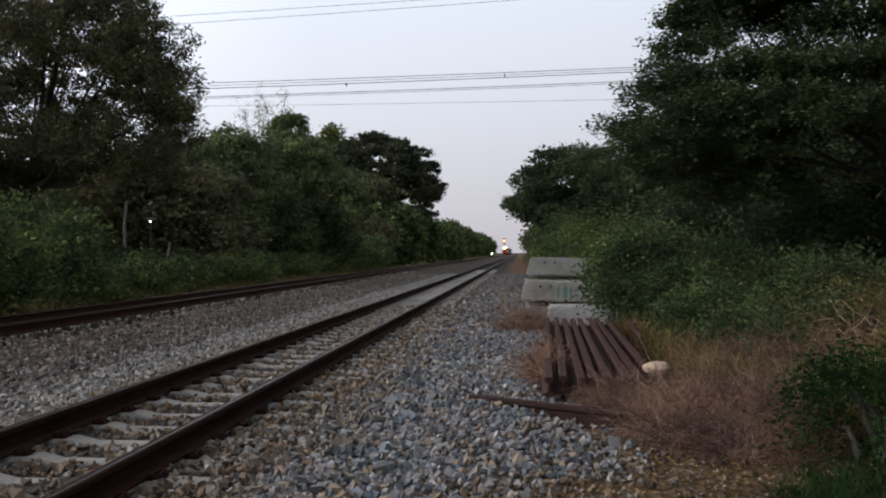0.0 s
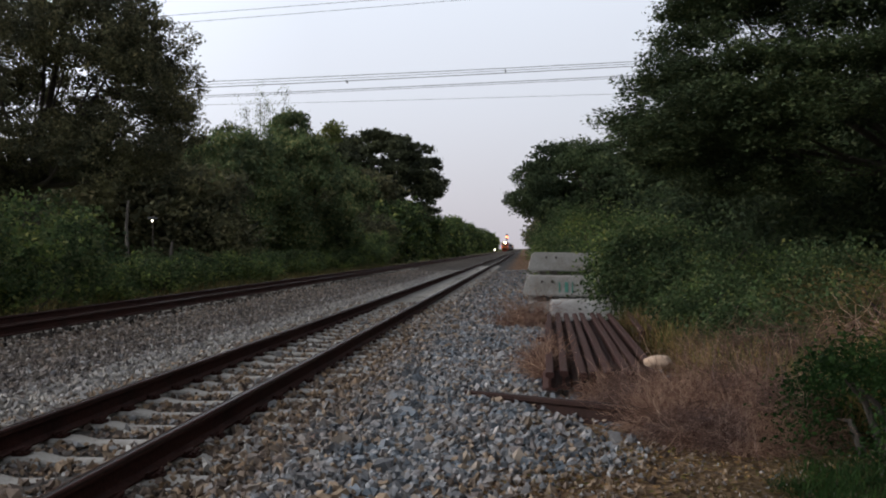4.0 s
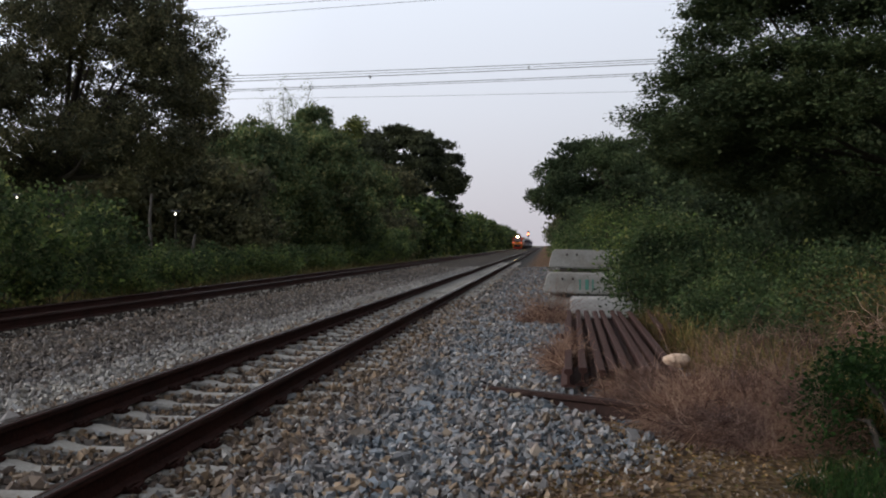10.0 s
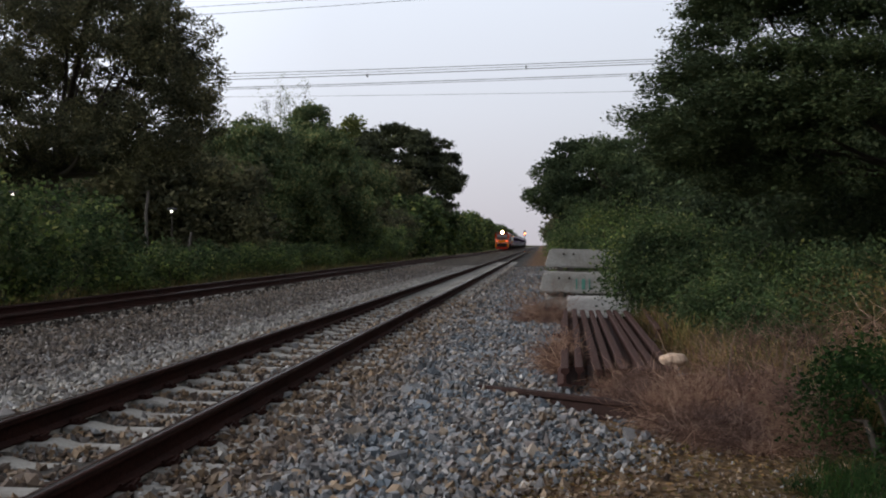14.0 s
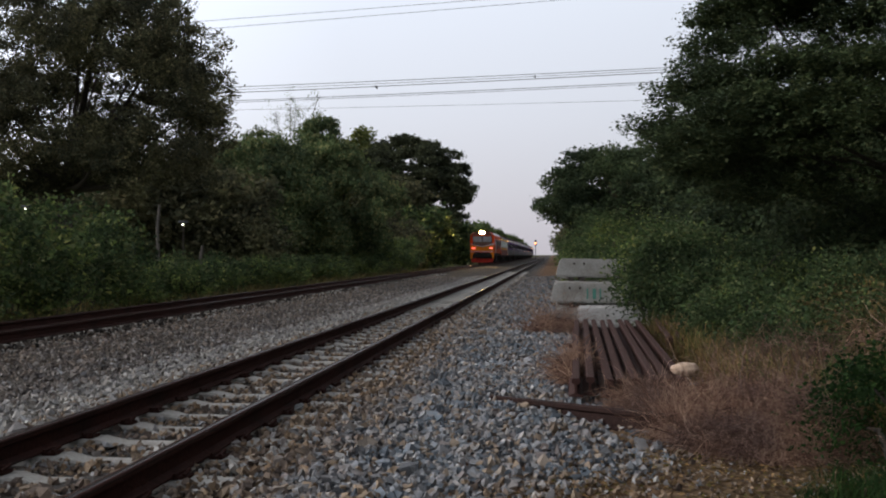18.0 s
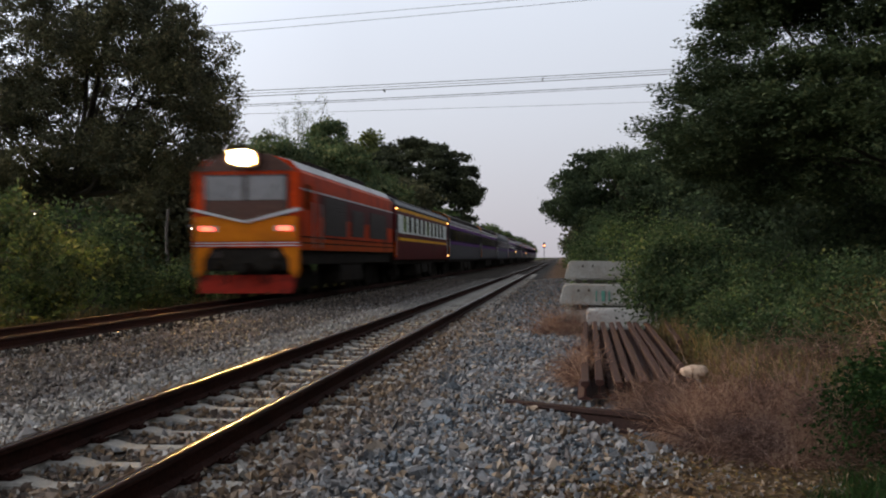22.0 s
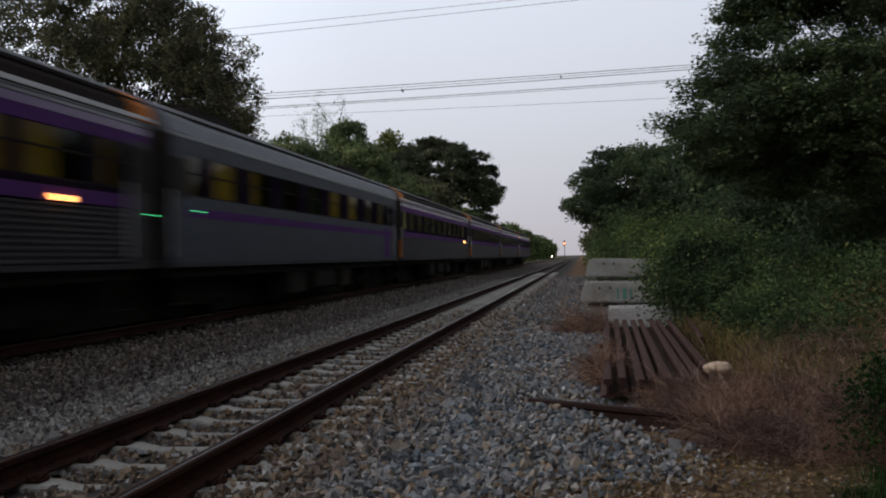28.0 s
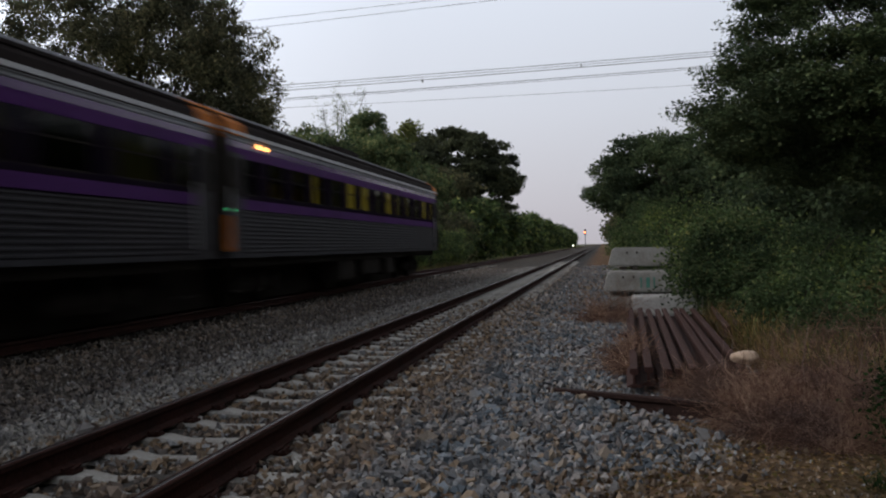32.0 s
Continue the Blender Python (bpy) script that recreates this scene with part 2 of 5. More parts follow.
# soil and fine ballast: zones across the line, broken up by noise
GROUND, nt, b = shader("ground", 0.95)
b.inputs["Specular IOR Level"].default_value = 0.05
tc = nt.nodes.new("ShaderNodeTexCoord")
sp = nt.nodes.new("ShaderNodeSeparateXYZ")
nt.links.new(tc.outputs["Object"], sp.inputs[0])
jit = noise_of(nt, 0.8, 5)
add = nt.nodes.new("ShaderNodeMath")
add.operation = "MULTIPLY_ADD"
add.inputs[1].default_value = 2.2
nt.links.new(jit, add.inputs[0])
nt.links.new(sp.outputs["X"], add.inputs[2])
rng_ = nt.nodes.new("ShaderNodeMapRange")
rng_.inputs["From Min"].default_value, rng_.inputs["From Max"].default_value = -14.0, 6.0
nt.links.new(add.outputs[0], rng_.inputs["Value"])
# ballast zones darkened to stand in for shade in the gaps between stones
zone = ramp_of(nt, rng_.outputs[0], [(0.0, (0.07, 0.075, 0.03)), (0.2, (0.12, 0.11, 0.06)), (0.27, (0.1, 0.085, 0.07)), (0.5, (0.08, 0.072, 0.064)), (0.62, (0.075, 0.07, 0.066)), (0.69, (0.07, 0.07, 0.07)), (0.73, (0.16, 0.1, 0.065)), (0.92, (0.07, 0.062, 0.03))])
cell = nt.nodes.new("ShaderNodeTexVoronoi")
cell.inputs["Scale"].default_value = 16
nt.links.new(tc.outputs["Object"], cell.inputs["Vector"])
grit = ramp_of(nt, cell.outputs["Color"], [(0.1, (0.5, 0.5, 0.52)), (0.6, (1.1, 1.08, 1.05)), (0.95, (1.7, 1.65, 1.6))])
nt.links.new(blend(nt, 0.8, zone, grit, "MULTIPLY"), b.inputs["Base Color"])
bumped(nt, b, cell.outputs["Distance"], 0.8, 0.05)


# ---- mesh helpers ----
def link(name, me, material, parent=None, label=""):
    ob = new(name, me)
    if material and not me.materials:
        me.materials.append(material)
    ob.parent = parent
    if label:
        ob["label"] = label
    return ob


def part(name, bm, material, parent=None, label="", smooth=False):
    me = bpy.data.meshes.new(name)
    bm.to_mesh(me)
    bm.free()
    if smooth:
        me.polygons.foreach_set("use_smooth", [True] * len(me.polygons))
    return link(name, me, material, parent, label)


def raw(name, verts, faces, material, parent=None, label="", flat=False):
    """A mesh from numpy arrays: verts (n, 3), faces (m, k); flat leaves its edges hard."""
    me = bpy.data.meshes.new(name)
    k = faces.shape[1]
    me.vertices.add(len(verts))
    me.vertices.foreach_set("co", np.ascontiguousarray(verts, dtype=np.float32).ravel())
    me.loops.add(faces.size)
    me.loops.foreach_set("vertex_index", np.ascontiguousarray(faces, dtype=np.int32).ravel())
    me.polygons.add(len(faces))
    me.polygons.foreach_set("loop_start", np.arange(0, faces.size, k, dtype=np.int32))
    me.update(calc_edges=True)
    if flat:
        me.polygons.foreach_set("use_smooth", [False] * len(faces))
    return link(name, me, material, parent, label)


def block(bm, x0, x1, y0, y1, z0, z1, bevel=0.0):
    r = bmesh.ops.create_cube(bm, size=1.0)
    for v in r["verts"]:
        v.co = ((x0 + x1) / 2 + v.co.x * (x1 - x0), (y0 + y1) / 2 + v.co.y * (y1 - y0), (z0 + z1) / 2 + v.co.z * (z1 - z0))
    if bevel:
        edges = list({e for v in r["verts"] for e in v.link_edges})
        bmesh.ops.bevel(bm, geom=edges, offset=bevel, segments=2, affect="EDGES")
    return bm


def one(x0, x1, y0, y1, z0, z1, bevel=0.0):
    return block(bmesh.new(), x0, x1, y0, y1, z0, z1, bevel)


def extrude_y(bm, outline, y0, y1, steps=1):
    """A closed outline of (x, z) drawn out along y, with caps."""
    rings = [[bm.verts.new((x, y0 + (y1 - y0) * k / steps, z)) for x, z in outline] for k in range(steps + 1)]
    n = len(outline)
    for a, b_ in zip(rings, rings[1:]):
        for i in range(n):
            bm.faces.new((a[i], a[(i + 1) % n], b_[(i + 1) % n], b_[i]))
    bm.faces.new(rings[0][::-1])
    bm.faces.new(rings[-1])
    bmesh.ops.recalc_face_normals(bm, faces=bm.faces[:])
    return bm


def rod(bm, a, b_, r0, r1=None, sides=8):
    a, b_ = Vector(a), Vector(b_)
    r1 = r0 if r1 is None else r1
    m = Matrix.Translation((a + b_) / 2) @ (b_ - a).to_track_quat("Z", "Y").to_matrix().to_4x4()
    bmesh.ops.create_cone(bm, cap_ends=True, segments=sides, radius1=r0, radius2=max(r1, 0.001), depth=(b_ - a).length, matrix=m)
    return bm


def tubes(lines, sides=7):
    """Tapered tubes along polylines [(point, radius), ...], as one array mesh."""
    vs, fs, base = [], [], 0
    ang = np.arange(sides) * 2 * np.pi / sides
    for line in lines:
        pts = np.array([p for p, r in line], float)
        rad = [r for p, r in line]
        tang = np.gradient(pts, axis=0)
        for k in range(len(pts)):
            t = tang[k] / (np.linalg.norm(tang[k]) + 1e-9)
            u = np.cross(t, (0.31, 0.92, 0.23))
            u /= np.linalg.norm(u) + 1e-9
            w = np.cross(t, u)
            vs.append(pts[k] + rad[k] * (np.cos(ang)[:, None] * u + np.sin(ang)[:, None] * w))
        for k in range(len(pts) - 1):
            for s in range(sides):
                fs.append((base + k * sides + s, base + k * sides + (s + 1) % sides, base + (k + 1) * sides + (s + 1) % sides, base + (k + 1) * sides + s))
        base += len(pts) * sides
    return np.concatenate(vs), np.array(fs)


# ---- leaves, crowns, stems ----
def leaf_mesh(name, centres, size, rng, material, parent=None, label="", droop=0.2, long=1.7, folded=True, level=False):
    """One mesh of many pointed blades: two triangles folded along the midrib, or one where they stay far off."""
    n = len(centres)
    d = rng.normal(size=(n, 3))
    d[:, 2] = d[:, 2] * 0.6 - droop
    d /= np.linalg.norm(d, axis=1, keepdims=True)
    across = rng.normal(size=(n, 3))
    if level:
        d[:, 2] *= 0.35
        across = across * 0.55 + (0, 0, 1)
    s = np.cross(d, across)
    s /= np.linalg.norm(s, axis=1, keepdims=True) + 1e-9
    up = np.cross(s, d)
    L = (size * rng.uniform(0.6, 1.35, n))[:, None]
    w = L * 0.5 / long
    fold = up * w * 0.5
    if not folded:
        v = np.stack([centres - d * L / 2 + s * w, centres + d * L / 2, centres - d * L / 3 - s * w * 1.2], 1).reshape(-1, 3)
        return raw(name, v, np.arange(n * 3).reshape(-1, 3), material, parent, label)
    v = np.stack([centres - d * L / 2, centres + s * w + fold, centres + d * L / 2, centres - s * w + fold], 1).reshape(-1, 3)
    i = np.arange(n)[:, None] * 4
    f = np.concatenate([i + (0, 1, 2), i + (0, 2, 3)])
    return raw(name, v, f, material, parent, label, True)


def clumps_in(pads, per, rng, clump=0.35, shell=0.55, leaves=40, flat=0.7):
    """Leaf centres: each pad (x, y, z, rx, ry, rz) gets clumps near its skin, and each clump a spray of leaves."""
    out = []
    for x, y, z, rx, ry, rz in pads:
        n = max(3, int(per * (rx * ry + rx * rz + ry * rz) / 3))
        d = rng.normal(size=(n, 3))
        d /= np.linalg.norm(d, axis=1, keepdims=True)
        c = np.array((x, y, z)) + d * (rng.uniform(shell, 1.0, n) ** 0.5)[:, None] * np.array((rx, ry, rz))
        k = np.repeat(c, leaves, axis=0)
        out.append(k + rng.normal(size=k.shape) * clump * np.array((1, 1, flat)))
    return np.concatenate(out)


def pads_over(rng, centre, radii, n, size, low=-0.35, flat=0.5):
    """Pads spread over the skin of an ellipsoid crown, with few at the underside."""
    out = []
    while len(out) < n:
        d = rng.normal(size=3)
        d /= np.linalg.norm(d)
        if d[2] < low:
            continue
        r = rng.uniform(0.6, 0.95)
        s = size * rng.uniform(0.7, 1.3)
        out.append((*(np.array(centre) + d * r * np.array(radii)), s, s, s * flat))
    return out


def tree(name, label, foot, trunk_r, fork_z, pads, per, leaf, leaf_mat, rng, clump=0.35, leaves=40, shell=0.55, bark=None, limbs=14, lean=(0, 0), category="tree", droop=0.2, group="", limb_k=1.0, level=False):
    top = new(name)
    tagged(top, label, category, group)
    top.location = foot
    f = np.array(foot, float)
    bark = bark or BARK
    fork = np.array((lean[0], lean[1], fork_z))
    wob = rng.normal(size=(5, 3)) * 0.08 * trunk_r * 3
    line = [(fork * k / 4 + wob[k] * (k > 0), trunk_r * (1.25 if k == 0 else 1 - 0.08 * k)) for k in range(5)]
    v, q = tubes([line], 10)
    raw("trunk", v, q, bark, top)
    pads = list(pads)
    pick = [pads[k] for k in rng.choice(len(pads), min(limbs, len(pads)), replace=False)]
    for p in pick:
        e = (np.array(p[:3]) - f) * 0.97
        mid = fork * 0.45 + e * 0.55 + np.array((0, 0, -0.12 * np.linalg.norm(e - fork))) + rng.normal(size=3) * 0.25
        r = trunk_r * rng.uniform(0.3, 0.5) * limb_k
        lines = [[(fork * (1 - t) ** 2 + mid * 2 * t * (1 - t) + e * t * t, r * (1 - 0.85 * t)) for t in (0, 0.2, 0.4, 0.6, 0.8, 1.0)]]
        for _ in range(3):
            t0 = rng.uniform(0.45, 0.9)
            s0 = fork * (1 - t0) ** 2 + mid * 2 * t0 * (1 - t0) + e * t0 * t0
            s1 = s0 + np.clip(rng.normal(size=3), -1.2, 1.2) * np.array(p[3:]) * 0.45
            lines.append([(s0, r * 0.35), ((s0 + s1) / 2 + rng.normal(size=3) * 0.1, r * 0.2), (s1, r * 0.06)])
        v, q = tubes(lines, 6)
        raw("limb", v, q, bark, top)
    pts = clumps_in(pads, per, rng, clump, shell, leaves) - f
    leaf_mesh("crown", pts, leaf * 1.12, rng, leaf_mat, top, droop=droop, folded=False, level=level)
    return top


def bush(name, label, foot, pads, per, leaf, leaf_mat, rng, clump=0.2, leaves=30, category="bush", stems=6, group=""):
    top = new(name)
    tagged(top, label, category, group)
    top.location = foot
    f = np.array(foot, float)
    for p in (list(pads) * 3)[:stems]:
        e = np.array(p[:3]) - f + rng.normal(size=3) * 0.4 * np.array(p[3:])
        b0 = np.array((e[0] * 0.35, e[1] * 0.35, 0)) + rng.normal(size=3) * (0.15, 0.15, 0)
        v, q = tubes([[(b0, 0.03), (b0 * 0.5 + e * 0.5 + (0, 0, 0.1), 0.02), (e, 0.006)]], 5)
        raw("stem", v, q, BARK, top)
    pts = clumps_in(pads, per, rng, clump, 0.35, leaves) - f
    pts = pts[pts[:, 2] > 0.0]
    leaf_mesh("leaves", pts, leaf, rng, leaf_mat, top, folded=leaf < 0.1)
    return top


# ---- ground ----
def ground_z(x, y):
    """Level ballast bed, a shallow dip between the tracks, a bank rising on the overgrown side."""
    z = -0.05 * np.exp(-((x + 5.4) / 0.9) ** 2)
    z = z + 0.45 * np.clip((x - 1.6) / 5.0, 0, 1) ** 1.2
    z = z - 0.25 * np.clip((-x - 9.8) / 2.5, 0, 1)
    return z


def ground_sheet():
    xs = np.unique(np.concatenate([np.linspace(-3000, -40, 14), np.linspace(-40, -12, 20), np.linspace(-12, 8, 64), np.linspace(8, 40, 20), np.linspace(40, 3000, 14)]))
    ys = np.unique(np.concatenate([np.linspace(-3000, -30, 12), np.linspace(-30, 2, 20), np.linspace(2, 30, 90), np.linspace(30, 120, 50), np.linspace(120, 4000, 30)]))
    X, Y = np.meshgrid(xs, ys)
    rough = np.random.default_rng(3).normal(size=X.shape) * 0.012 * (np.abs(Y) < 130) * (np.abs(X) < 40)
    Z = ground_z(X, Y) - 0.035 + rough
    v = np.stack([X, Y, Z], -1).reshape(-1, 3)
    w = len(xs)
    i = (np.arange(len(ys) - 1)[:, None] * w + np.arange(w - 1)[None]).ravel()[:, None]
    ob = raw("ground", v, i + (0, 1, w + 1, w), GROUND)
    tagged(ob, "level ground of grey ballast and bare soil beside the railway", "ground", kind="structure")


ground_sheet()

# ---- tracks ----
NEAR, FAR, GAUGE, HEAD = -2.66, -8.0, 1.065, 0.17
SLEEPER_STEP = 0.574
RAIL_OUTLINE = [(-0.062, 0.0), (0.062, 0.0), (0.062, 0.011), (0.012, 0.03), (0.009, 0.1), (0.035, 0.118), (0.035, 0.146), (0.027, 0.154), (-0.027, 0.154), (-0.035, 0.146), (-0.035, 0.118), (-0.009, 0.1), (-0.012, 0.03), (-0.062, 0.011)]


def rail(parent, x, y0, y1, base=0.016, head=RAILTOP, name="rail"):
    body = part(name, extrude_y(bmesh.new(), [(x + a, base + h) for a, h in RAIL_OUTLINE], y0, y1, 40), RUST, parent, "rust-brown steel rail with a worn running surface")
    top = bmesh.new()
    arc = [(x + 0.0365 * math.sin(a), base + 0.1325 + 0.024 * math.cos(a) ** 0.7) for a in np.linspace(-1.5, 1.5, 25)]
    extrude_y(top, arc + [(x + 0.03, base + 0.128), (x - 0.03, base + 0.128)], y0, y1, 1)
    part("running_surface", top, head, body, "worn, dully shining rail head")


def sleeper_mesh():
    """A prestressed sleeper: rail seats at full height, waist lower, sloping shoulders."""
    bm = bmesh.new()
    xs = [-1.0, -0.97, -0.72, -0.34, -0.2, 0.2, 0.34, 0.72, 0.97, 1.0]
    tops = [-0.02, 0.0, 0.008, 0.008, -0.018, -0.018, 0.008, 0.008, 0.0, -0.02]
    half = [0.095, 0.1, 0.105, 0.105, 0.085, 0.085, 0.105, 0.105, 0.1, 0.095]
    rings = [[bm.verts.new(p) for p in ((x, -h - 0.03, -0.2), (x, h + 0.03, -0.2), (x, h + 0.008, t - 0.015), (x, h - 0.012, t), (x, -h + 0.012, t), (x, -h - 0.008, t - 0.015))] for x, t, h in zip(xs, tops, half)]
    for a, c in zip(rings, rings[1:]):
        for i in range(6):
            bm.faces.new((a[i], a[(i + 1) % 6], c[(i + 1) % 6], c[i]))
    bm.faces.new(rings[0][::-1])
    bm.faces.new(rings[-1])
    bmesh.ops.recalc_face_normals(bm, faces=bm.faces[:])
    me = bpy.data.meshes.new("sleeper")
    bm.to_mesh(me)
    bm.free()
    me.materials.append(CONCRETE)
    return me


def clip_mesh():
    bm = bmesh.new()
    block(bm, -0.045, 0.045, -0.06, 0.06, 0.0, 0.022, 0.005)
    rod(bm, (-0.02, -0.07, 0.03), (-0.02, 0.07, 0.03), 0.012, sides=6)
    rod(bm, (0.025, -0.05, 0.025), (0.025, 0.05, 0.04), 0.012, sides=6)
    me = bpy.data.meshes.new("rail_clip")
    bm.to_mesh(me)
    bm.free()
    me.materials.append(RUST)
    return me


def track(name, label, x, y0, y1, n, first, clips, lift=0.0, sunk=0.0, head=RAILTOP):
    top = tagged(new(name), label, "track", kind="structure")
    for s in (-1, 1):
        rail(top, x + s * GAUGE / 2, y0, y1, 0.016 + lift, head)
    me, cm = sleeper_mesh(), clip_mesh()
    rng = np.random.default_rng(7)
    for k in range(n):
        s = link("sleeper", me, None, top)
        s.matrix_basis = pose(x + rng.normal() * 0.012, first + k * SLEEPER_STEP + rng.normal() * 0.008, lift - sunk + rng.normal() * 0.003, 0, 0, rng.normal() * 0.5)
        if k < clips:
            for a in (-GAUGE / 2 - 0.1, -GAUGE / 2 + 0.1, GAUGE / 2 - 0.1, GAUGE / 2 + 0.1):
                c = link("rail_clip", cm, None, s)
                c.matrix_basis = pose(a, 0, 0.008, 0, 0, 0 if a % 1 else 180)


track("track_1", "siding with rust-brown rails on pale concrete sleepers", NEAR, -20, 600, 155, 0.28 - 25 * SLEEPER_STEP, 62)
track("track_2", "main line with dark rails on concrete sleepers", FAR, -160, 900, 145, 6.0 - 35 * SLEEPER_STEP, 0, 0.03, 0.05)

# ---- ballast stones ----
CUBE_V = np.array([(x, y, z) for x in (-0.72, 0.72) for y in (-0.72, 0.72) for z in (-0.72, 0.72)])
CUBE_F = np.array([(0, 1, 3), (0, 3, 2), (4, 6, 7), (4, 7, 5), (0, 4, 5), (0, 5, 1), (2, 3, 7), (2, 7, 6), (0, 2, 6), (0, 6, 4), (1, 5, 7), (1, 7, 3)])
OCT_V = np.array([(1, 0, 0), (0, 1, 0), (-1, 0, 0), (0, -1, 0), (0.1, 0, 0.8), (0, 0.1, -0.8)], float)
OCT_F = np.array([(0, 1, 4), (1, 2, 4), (2, 3, 4), (3, 0, 4), (1, 0, 5), (2, 1, 5), (3, 2, 5), (0, 3, 5)])


def stones(name, xy, size, material, rng, fine=True, label="", lift=0.0):
    if fine:
        half = len(xy) // 2
        stones(name, xy[half:], size * 1.12, material, rng, False, label, lift)
        xy = xy[:half]
    V, F = (CUBE_V, CUBE_F) if fine else (OCT_V, OCT_F)
    n, k = len(xy), len(V)
    s = (size * rng.lognormal(0, 0.27, n))[:, None, None] * rng.uniform(0.45, 1.3, (n, 1, 3)) * np.array((1, 1, 0.8))
    v = (V[None] + rng.uniform(-0.42, 0.42, (n, k, 3))) * s
    e = rng.normal(size=(n, 4))
    e /= np.linalg.norm(e, axis=1, keepdims=True)
    w, x, y, z = e.T
    R = np.stack([1 - 2 * (y * y + z * z), 2 * (x * y - z * w), 2 * (x * z + y * w), 2 * (x * y + z * w), 1 - 2 * (x * x + z * z), 2 * (y * z - x * w), 2 * (x * z - y * w), 2 * (y * z + x * w), 1 - 2 * (x * x + y * y)], -1).reshape(n, 3, 3)
    v = np.einsum("nij,nkj->nki", R, v)
    zz = ground_z(xy[:, 0], xy[:, 1]) + rng.uniform(-0.042, 0.006, n) + lift
    v += np.stack([xy[:, 0], xy[:, 1], zz], -1)[:, None]
    f = (F[None] + (np.arange(n) * k)[:, None, None]).reshape(-1, 3)
    ob = raw(name, v.reshape(-1, 3), f, material, flat=True)
    return tagged(ob, label, "gravel", kind="stuff")


def strewn(rng, n, x0, x1, y0, y1, keep=lambda x, y: np.ones(len(x), bool)):
    """Places thinning out with distance."""
    y = y0 * (y1 / y0) ** rng.uniform(0, 1, n)
    x = rng.uniform(x0, x1, n)
    k = keep(x, y)
    return np.stack([x[k], y[k]], -1)


def off_track(x, y):
    """Stones keep off the sleepers' tops and the rails, except for a few."""
    r = np.abs(np.abs(x - NEAR) - GAUGE / 2) < 0.09
    k = np.abs(x - NEAR) < 0.56
    along = np.abs((y - 0.28) / SLEEPER_STEP - np.round((y - 0.28) / SLEEPER_STEP)) * SLEEPER_STEP
    hit = np.sin(x * 37.1 + y * 91.7) > 0.95
    return ~(r | (k & (along < 0.1) & ~hit))


def ends_bare(x, y):
    """Most of the sleepers' ends stay uncovered."""
    along = np.abs((y - 0.28) / SLEEPER_STEP - np.round((y - 0.28) / SLEEPER_STEP)) * SLEEPER_STEP
    return (along > 0.13) | (np.sin(x * 53.1 + y * 77.7) > 0.55)


rng = np.random.default_rng(11)
stones("ballast_stones", strewn(rng, 36000, -1.55, 2.2, 2.8, 17, lambda x, y: x < 0.46 * (y - 5.75) + 0.4 * np.sin(y * 2.3) * np.sin(x * 3) - 0.06 + 0.46 * np.sin(x * 913.7 + y * 571.3) * np.abs(np.sin(x * 517.3 - y * 331.9))), 0.0238, STONE, rng, True, "grey crushed ballast stones mixed with tan ones")
stones("siding_ballast", strewn(rng, 20000, -4.0, -1.25, 2.8, 24, off_track), 0.0215, STAINED, rng, True, "brown-stained ballast stones packed between the sleepers", lift=-0.006)
stones("sleeper_end_ballast", np.concatenate([strewn(rng, 3600, -2.03, -1.5, 2.8, 24, ends_bare), strewn(rng, 2300, -3.85, -3.3, 4, 24, ends_bare)]), 0.0215, STAINED, rng, True, "brown-stained ballast half covering the sleeper ends", lift=0.022)
stones("shoulder_ballast", strewn(rng, 15000, -4.6, -3.35, 4, 60), 0.024, PALE, rng, False, "pale fresh ballast along the siding's shoulder", lift=0.01)
stones("main_line_ballast", strewn(rng, 24000, -9.6, -4.3, 7, 60, lambda x, y: np.abs(x - FAR) > 0.75), 0.026, MAINSTONE, rng, False, "brown-grey ballast between the siding and the main line", lift=0.012)
stones("track_bed_ballast", strewn(rng, 7000, -8.95, -6.95, 7, 70, lambda x, y: np.abs(np.abs(x - FAR) - GAUGE / 2) > 0.07), 0.032, GRIMY, rng, False, "dark oil-stained ballast between the main line's rails", lift=0.03)
stones("distant_ballast", strewn(rng, 8500, -2.0, 0.9, 15, 60), 0.036, STONE, rng, False, "grey ballast stretching along the siding")
back = np.stack([rng.uniform(-9.6, -0.8, 6500), rng.uniform(-13, 2.9, 6500)], -1)
stones("nearby_ballast", back[np.abs(np.abs(back[:, 0] - NEAR) - GAUGE / 2) > 0.09], 0.034, STAINED, rng, False, "brown-grey ballast beside the tracks behind the path", lift=-0.005)
stones("soil_pebbles", strewn(rng, 7000, -1.3, 3.0, 2.8, 9, lambda x, y: x > 0.46 * (y - 6.3)), 0.013, STAINED, rng, False, "small pebbles strewn over bare soil")

stones("soil_stones", strewn(rng, 6500, -1.0, 2.6, 3.6, 7.6, lambda x, y: (x > 0.46 * (y - 6.1)) & (x < 0.46 * (y - 5.75) + 0.9 * np.abs(np.sin(x * 71.3 + y * 193.1)))), 0.021, STAINED, rng, False, "brown and grey stones scattered where the ballast gives way to soil", lift=-0.008)
litter = strewn(rng, 9000, -0.6, 3.0, 3.4, 8.2, lambda x, y: x > 0.4 * (y - 6.0))
litter = np.column_stack([litter, ground_z(litter[:, 0], litter[:, 1]) - 0.02 + rng.uniform(0, 0.02, len(litter))])
tagged(leaf_mesh("leaf_litter", litter, 0.034, rng, RUSSET, droop=0.0, long=2.2, level=True), "dead brown leaves and straw littering the bare soil", "leaf litter", kind="stuff")


